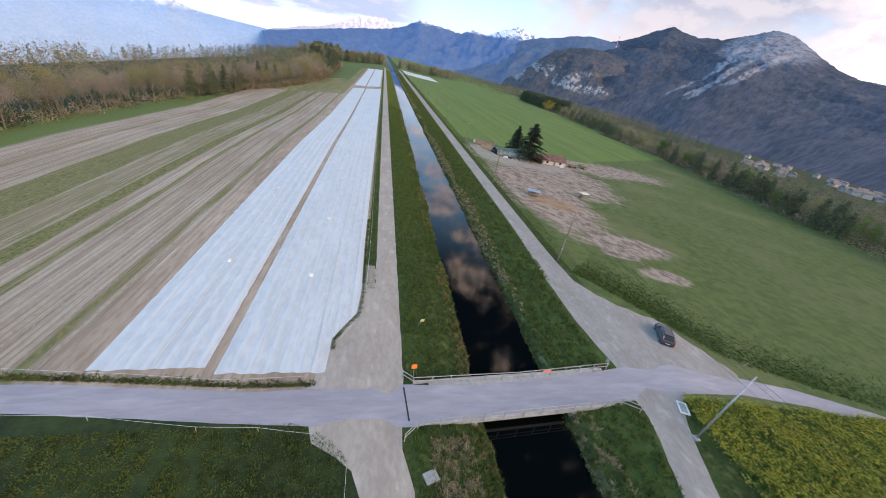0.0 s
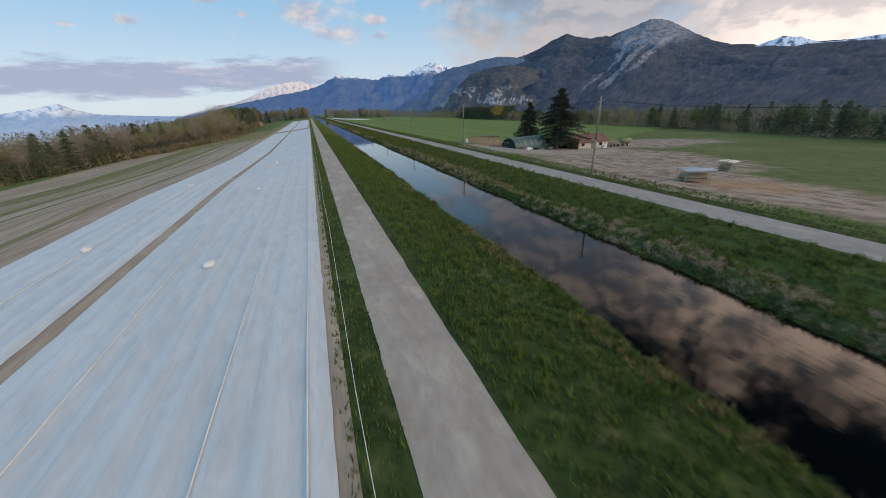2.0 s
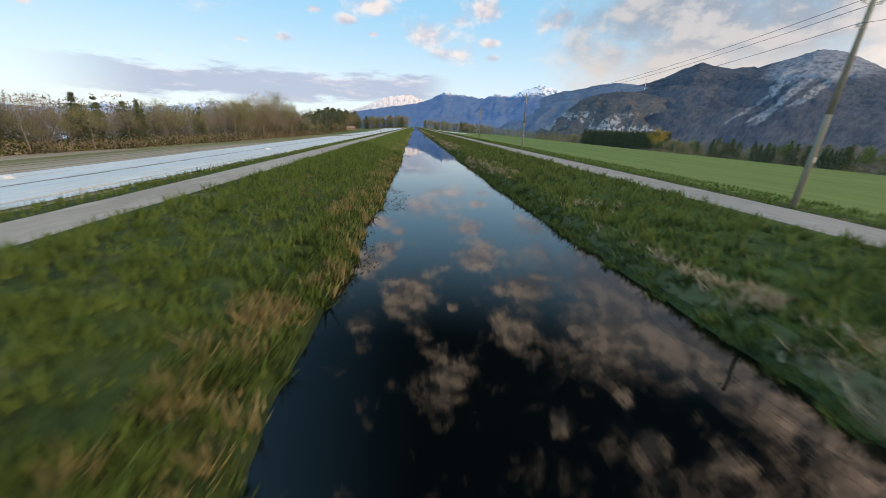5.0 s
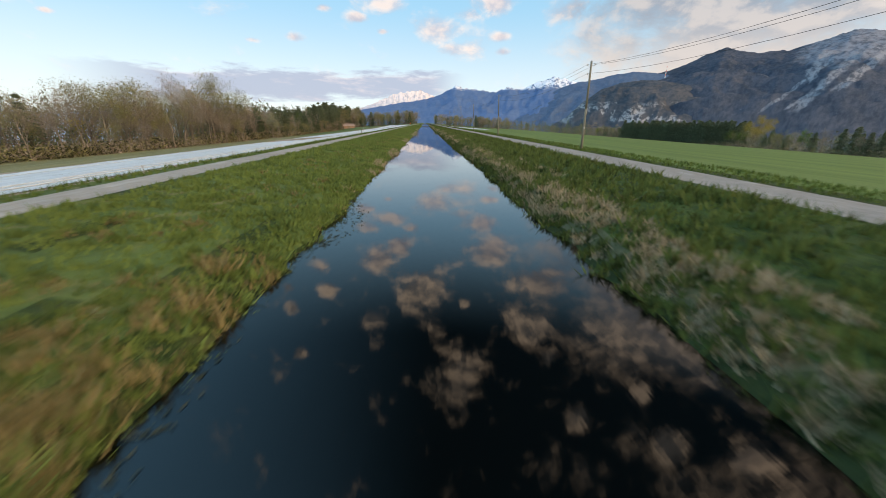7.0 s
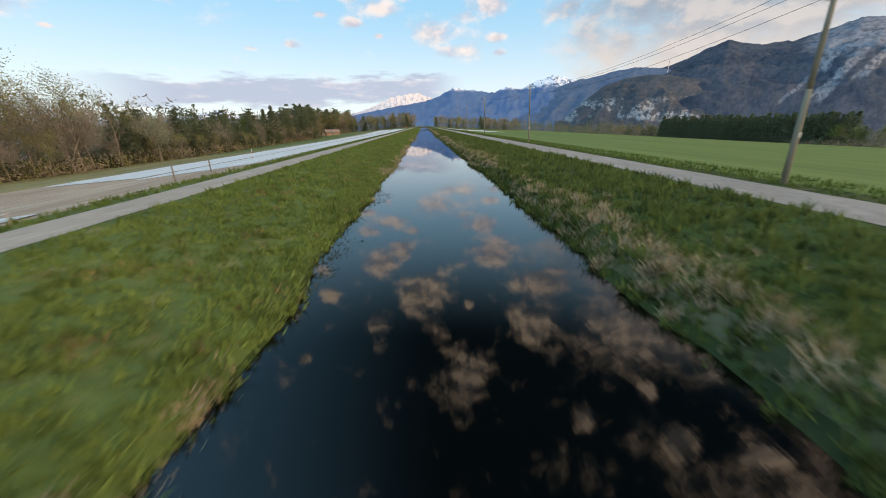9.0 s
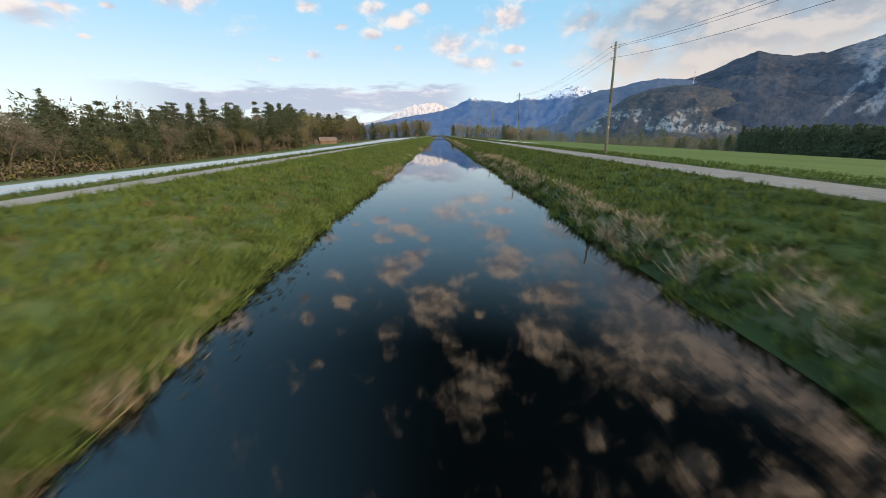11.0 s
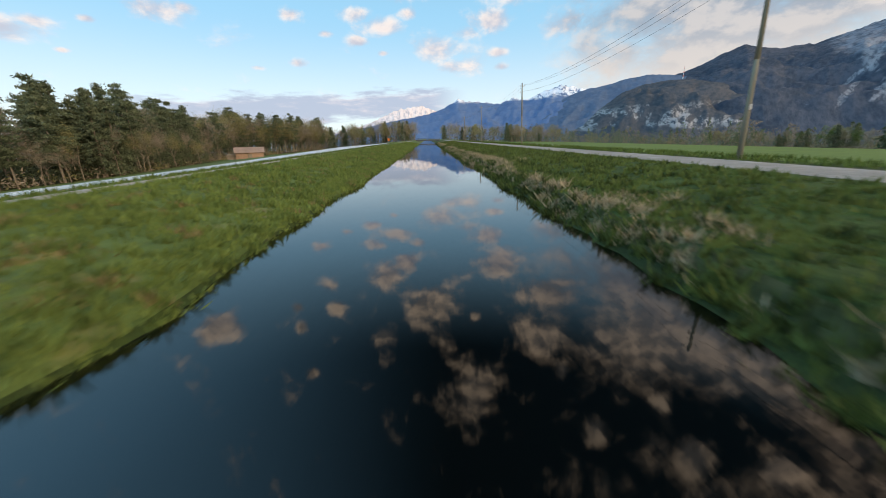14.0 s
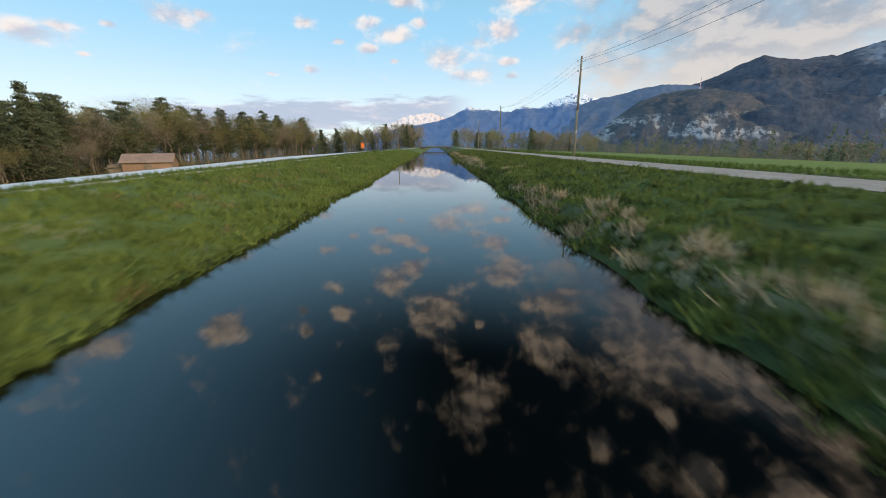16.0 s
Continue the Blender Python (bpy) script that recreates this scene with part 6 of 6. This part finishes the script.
# undergrowth at the foot of the woods
M_SCRUB = leafy("dark_brambles", (0.10, 0.095, 0.045), (0.035, 0.035, 0.018))
vv = []
for k in range(3600):
    if k % 2 or k > 2600:
        yy = rt.uniform(30, 860) if k < 2600 else rt.uniform(230, 440)
        x = lerp(yy, LEFT_EDGE) + rt.uniform(-12, 1)
    else:
        yy = rt.uniform(-60, 700)
        x = lerp(yy, RIGHT_EDGE) + rt.uniform(-4, 12)
    h = rt.uniform(1.2, 3.6)
    n = 26
    pts = np.stack([x + rt.normal(0, 1.3, n), yy + rt.normal(0, 1.5, n), gz(x, yy) + h * rt.uniform(0, 1, n) ** 1.3], 1)
    v, _ = leaf_cloud(pts, 1, 0.01, 0.8, rt, 0.3, -0.6)
    vv.append(v)
vv = np.concatenate(vv)
scrub = tri_mesh("undergrowth", vv, np.arange(len(vv)).reshape(-1, 3), [M_TWIG, M_BUD, M_SCRUB], (np.arange(len(vv) // 3) // 26) % 3)
tagged(scrub, "brown bramble and scrub along the wood's edge", "undergrowth", kind="stuff")


# ---- grass, reeds and water weed ----
def section_z(x, y):
    fall = np.interp(x, [p[0] for p in FALL], [p[1] for p in FALL]) * np.interp(y, [p[0] for p in SINK], [p[1] for p in SINK])
    return np.interp(x, [p[0] for p in SECTION], [p[1] for p in SECTION]) + fall


def tufts(name, mat, x, y, height, blades, width, label, category, lean=0.45, lift=0.0):
    """Blades of grass as slim bent triangles."""
    lane = ((y < -9) & (x > 23.2 + (y + 14) * 0.25) & (x < 30)) | ((x > 23.3) & (x < 24.6) & (y > -9) & (y < 13))
    x, y, height = x[~lane], y[~lane], height[~lane]
    lane = (x > -1) & (x < 24.5) & (y < -6.9 + x * 0.085) & (y > -11.5 + x * 0.092)
    x, y, height = x[~lane], y[~lane], height[~lane]
    lane = (y < -9.5) & (x < 0.6) & (x > np.interp(y, (-16.6, -14.1, -12.1, -11.1), (-3.5, -4.4, -6.1, -8.1)))
    x, y, height = x[~lane], y[~lane], height[~lane]
    n = len(x)
    base_z, shift = section_z(x, y), np.zeros(n)
    for k in np.flatnonzero((x > 0.4) & (x < 24)):
        up, shift[k] = bank_relief(float(x[k]), float(y[k]))
        base_z[k] += up
    x, base_z = x + shift, np.repeat(base_z, blades)
    x, y, height = np.repeat(x, blades), np.repeat(y, blades), np.repeat(height, blades) * rng.uniform(0.55, 1.15, n * blades)
    x = x + rng.normal(0, 0.07, len(x))
    y = y + rng.normal(0, 0.07, len(x))
    z = base_z - 0.04 + lift
    a = rng.uniform(0, 6.283, len(x))
    ln = rng.uniform(0, lean, len(x)) * height
    b = a + rng.normal(0, 0.9, len(x))
    w_ = width * rng.uniform(0.6, 1.3, len(x))
    base = np.stack([x, y, z], 1)
    s = np.stack([np.cos(a) * w_, np.sin(a) * w_, 0 * a], 1)
    tip = base + np.stack([np.cos(b) * ln, np.sin(b) * ln, height], 1)
    v = np.stack([base - s, base + s, tip], 1).reshape(-1, 3)
    ob = tri_mesh(name, v, np.arange(len(v)).reshape(-1, 3), mat)
    return tagged(ob, label, category, kind="stuff")


def patch(x, y, f, seed):
    return np.array([noise.noise((float(a) * f, float(b) * f * 0.5, seed)) for a, b in zip(x, y)])


def scatter(n, x0, x1, y0, y1, power=1.0):
    return rng.uniform(x0, x1, n), y0 + (y1 - y0) * rng.uniform(0, 1, n) ** power


def clumps(n, x0, x1, y0, y1, each, size):
    """Grass in clumps: blade roots gathered round their centres, tall in the middle."""
    cx, cy = scatter(n, x0, x1, y0, y1)
    r = size * rng.uniform(0.5, 1.3, n)
    tall = rng.uniform(0.7, 1.3, n)
    k = np.repeat(np.arange(n), each)
    d = np.abs(rng.normal(0, 0.5, n * each))
    a = rng.uniform(0, 6.283, n * each)
    return np.clip(cx[k] + np.cos(a) * d * r[k], x0, x1), cy[k] + np.sin(a) * d * r[k], tall[k] * (1.15 - 0.45 * np.clip(d, 0, 1.5))


x, y = scatter(60000, 0.15, 7.3, -60, 640)
hgt = 0.15 + 0.10 * np.clip(patch(x, y, 0.9, 3.0), -0.6, 1)
mown = y > 205 + 60 * patch(x, y, 0.1, 6.0)
tufts("bank_grass", M_GRASS, x[~mown], y[~mown], hgt[~mown], 3, 0.05, "rough green grass on the canal bank", "grass")
tufts("bank_grass", M_GRASSM, x[mown], y[mown], hgt[mown] * 0.8, 3, 0.045, "short yellowish green grass on the canal bank", "grass")
x, y, q = clumps(24000, 0.3, 7.2, -60, 640, 14, 0.24)
mown = y > 205 + 60 * patch(x, y, 0.1, 6.0)
tufts("grass_clumps", M_GRASS, x[~mown], y[~mown], 0.40 * q[~mown], 1, 0.034, "tall tussocks of green grass on the canal bank", "grass", lean=0.7)
tufts("grass_clumps", M_GRASSM, x[mown], y[mown], 0.25 * q[mown], 1, 0.045, "low tussocks of yellowish green grass on the canal bank", "grass", lean=0.9)
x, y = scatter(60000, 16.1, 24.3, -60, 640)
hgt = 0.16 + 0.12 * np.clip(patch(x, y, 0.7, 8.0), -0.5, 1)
tufts("bank_grass", M_GRASSR, x, y, hgt, 3, 0.055, "rough green grass in a shaded tone on the canal bank", "grass")
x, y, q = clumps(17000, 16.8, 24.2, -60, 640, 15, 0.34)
tufts("grass_clumps", M_GRASSR, x, y, np.interp(y, (0, 280, 400), (0.46, 0.42, 0.24)) * q, 1, 0.05, "tall tussocks of grass in a shaded tone on the canal bank", "grass", lean=0.8)
x, y = scatter(26000, 28.4, 32.5, 18, 640)
tufts("verge_grass", M_GRASS, x, y, 0.22 + 0.1 * rng.random(len(x)), 3, 0.04, "grass verge along the gravel road", "grass")
x, y = scatter(15000, -4.7, -3.1, 8, 640)
tufts("verge_grass", M_GRASS, x, y, 0.20 + 0.16 * rng.random(len(x)), 3, 0.035, "grass verge between track and crop film", "grass")
x, y, q = clumps(520, -5.0, -4.0, -2.5, 30, 30, 0.25)
x = np.interp(y, [p[0] for p in corner], [p[1] for p in corner]) + 0.10 + np.abs(rng.normal(0, 0.22, len(x)))
tufts("verge_grass", M_GRASS, x, y, 0.16 * q, 1, 0.03, "ragged grass along the edge of the crop film", "grass", lean=0.8)
x, y, q = clumps(5200, 15.9, 18.4, -60, 640, 40, 0.36)
keep = patch(x, y, 0.14, 5.0) - np.abs(x - np.interp(y, (260, 380), (16.9, 16.5))) * np.interp(y, (180, 280, 360), (0.28, 0.30, 0.75)) > np.interp(y, (180, 260, 360), (-0.16, -0.10, -0.34))
tufts("dry_reeds", M_DRY, x[keep], y[keep], 0.34 * q[keep], 1, 0.03, "bleached dry reeds matted along the water's edge", "reeds", lean=1.3)
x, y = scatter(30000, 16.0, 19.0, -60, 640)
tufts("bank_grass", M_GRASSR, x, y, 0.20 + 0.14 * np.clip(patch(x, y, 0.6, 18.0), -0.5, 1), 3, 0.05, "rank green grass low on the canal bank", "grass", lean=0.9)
x, y, q = clumps(1500, 16.6, 19.6, -60, 640, 30, 0.5)
keep = patch(x, y, 0.2, 31.0) > np.interp(y, (0, 180, 300, 420), (0.3, -0.05, -0.05, 0.32))
tufts("dry_reeds", M_DRY, x[keep], y[keep], 0.30 * q[keep], 1, 0.028, "loose wisps of bleached grass on the canal bank", "grass", lean=1.5)
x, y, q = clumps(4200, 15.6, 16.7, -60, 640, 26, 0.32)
tufts("bank_grass", M_GRASSR, x, y, 0.30 * q, 1, 0.04, "grass in a shaded tone hanging over the water's edge", "grass", lean=1.2)
x, y, q = clumps(1500, 5.9, 7.5, -60, 215, 36, 0.42)
keep = patch(x, y, 0.2, 12.0) > -0.02
tufts("dry_reeds", M_STRAW, x[keep], y[keep], 0.36 * q[keep], 1, 0.03, "bleached stalks along the water's edge", "reeds", lean=0.9)
x, y = scatter(42000, 0.3, 7.2, 195, 640)
tufts("bank_grass", M_GRASSM, x, y, 0.12 + 0.08 * rng.random(len(x)), 3, 0.04, "short dense grass on the canal bank", "grass", lean=0.8)
x, y, q = clumps(1300, 2.4, 7.4, 150, 640, 36, 0.6)
tufts("dry_reeds", M_STRAW, x, y, 0.20 * q, 1, 0.03, "withered straw-coloured grass low on the bank", "grass", lean=1.2)
x, y, q = clumps(3800, 6.0, 7.56, -60, 640, 30, 0.35)
mown = y > 205 + 60 * patch(x, y, 0.1, 6.0)
tufts("bank_grass", M_GRASS, x[~mown], y[~mown], 0.32 * q[~mown], 1, 0.035, "grass hanging over the water's edge", "grass", lean=1.4)
tufts("bank_grass", M_GRASSM, x[mown], y[mown], 0.22 * q[mown], 1, 0.035, "yellowish grass hanging over the water's edge", "grass", lean=1.6)
x, y, q = clumps(190, 2.0, 5.6, -20, -12.2, 36, 0.5)
tufts("dry_reeds", M_DRY, x, y, 0.30 * q, 1, 0.03, "withered grass on the bank below the bridge", "grass", lean=1.3)
x, y, q = clumps(900, 6.9, 7.75, 225, 430, 34, 0.4)
keep = patch(x, y, 0.3, 52.0) > 0.12
tufts("dry_reeds", M_DRY, x[keep], y[keep], 0.30 * q[keep], 1, 0.03, "patches of bleached reeds hanging over the water", "reeds", lean=1.4)
# rank grass along the lay-by and the lane
u, side_ = scatter(14000, 0, 1, -1, 1)
rx = np.interp(u, (0, 0.3, 0.6, 1), (29.5, 37.5, 43.5, 75))
ry = np.interp(u, (0, 0.3, 0.6, 1), (15.5, 6.2, -2.0, -14.0))
side_ = np.abs(rng.normal(0, 4.0, len(u)))
x, y = rx + 0.72 * side_ + rng.normal(0.3, 0.5, len(u)), ry + 0.7 * side_ + 0.3
tufts("verge_grass", M_GRASS, x, y, 0.14 + 0.2 * rng.random(len(x)), 3, 0.05, "rank dark grass along the lay-by", "grass")
x, y = scatter(15000, 7.1, 7.75, 200, 640)
tufts("bank_grass", M_GRASSM, x, y, 0.10 + 0.09 * rng.random(len(x)), 3, 0.04, "short grass trailing into the water", "grass", lean=1.5)
x, y = scatter(11000, 6.4, 7.4, -60, 640)
mown = y > 205
tufts("bank_grass", M_GRASS, x[~mown], y[~mown], 0.16 + 0.1 * rng.random((~mown).sum()), 4, 0.045, "green grass at the lip of the bank", "grass", lean=1.0)
tufts("bank_grass", M_GRASSM, x[mown], y[mown], 0.14 + 0.1 * rng.random(mown.sum()), 4, 0.045, "yellowish grass at the lip of the bank", "grass", lean=1.0)
# the rough field below the lane, and a thin verge above it
x, y = scatter(40000, -46, -4.5, -34, -10.6)
ok = y < -10.9 + (-4 - x) * 0.085
x, y = x[ok], y[ok]
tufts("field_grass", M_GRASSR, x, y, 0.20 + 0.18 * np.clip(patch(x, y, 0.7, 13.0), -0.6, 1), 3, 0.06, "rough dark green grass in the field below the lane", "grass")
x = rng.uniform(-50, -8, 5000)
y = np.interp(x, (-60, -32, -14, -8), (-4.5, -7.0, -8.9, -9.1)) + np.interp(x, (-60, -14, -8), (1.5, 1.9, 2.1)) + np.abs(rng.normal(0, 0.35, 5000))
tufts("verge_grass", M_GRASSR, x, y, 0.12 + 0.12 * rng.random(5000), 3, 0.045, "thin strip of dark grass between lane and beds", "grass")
# floating weed near the edges
x, y = scatter(11000, 7.4, 9.0, 40, 420)
keep = patch(x, y, 0.25, 25.0) + (8.0 - x) * 0.35 > 0.12
x, y = x[keep], y[keep]
c = np.stack([x, y, np.full(len(x), WATER + 0.012)], 1)
v, tr = leaf_cloud(c, 3, (0.14, 0.24, 0.004), 0.12, rng, 0.6)
v[:, 2] = WATER + 0.006 + 0.02 * rng.random(len(v))
tagged(tri_mesh("water_weed", v, tr, leafy("pond_weed", (0.10, 0.10, 0.055), (0.04, 0.042, 0.022))), "drifts of floating pond weed by the bank", "water weed", kind="stuff")

# rape in flower with wheel tracks through it
x, y = scatter(34000, 28.5, 62, -46, -8.6)
ok = (y < -9.2 - (x - 29) * 0.055) & (x > 29.3 + (-9 - y) * -0.10) & (x > 26.8 + (y + 46) * 0.06)
tram = np.abs(((x + 0.9 * y + 3 * np.sin(y * 0.2)) % 9.0) - 4.5)
ok &= (np.abs(tram - 0.9) > 0.32) | (rng.random(len(x)) < 0.08)
x, y = x[ok], y[ok]
tufts("rape_plants", M_LEAF, x, y, 0.70 + 0.25 * rng.random(len(x)), 4, 0.11, "dense green rape plants in a field", "crop", lean=0.3)
c = np.stack([x, y, section_z(x, y) + 0.85 + 0.12 * rng.random(len(x))], 1)
sel = rng.random(len(x)) < 0.55 + 0.45 * patch(x, y, 0.25, 41.0)
v, tr = leaf_cloud(c[sel], 6, 0.16, 0.12, rng, 0.8)
tagged(tri_mesh("rape_flowers", v, tr, leafy("rape_blossom", (0.55, 0.47, 0.05), (0.25, 0.26, 0.05))), "yellow rape blossom over the field", "crop", kind="stuff")
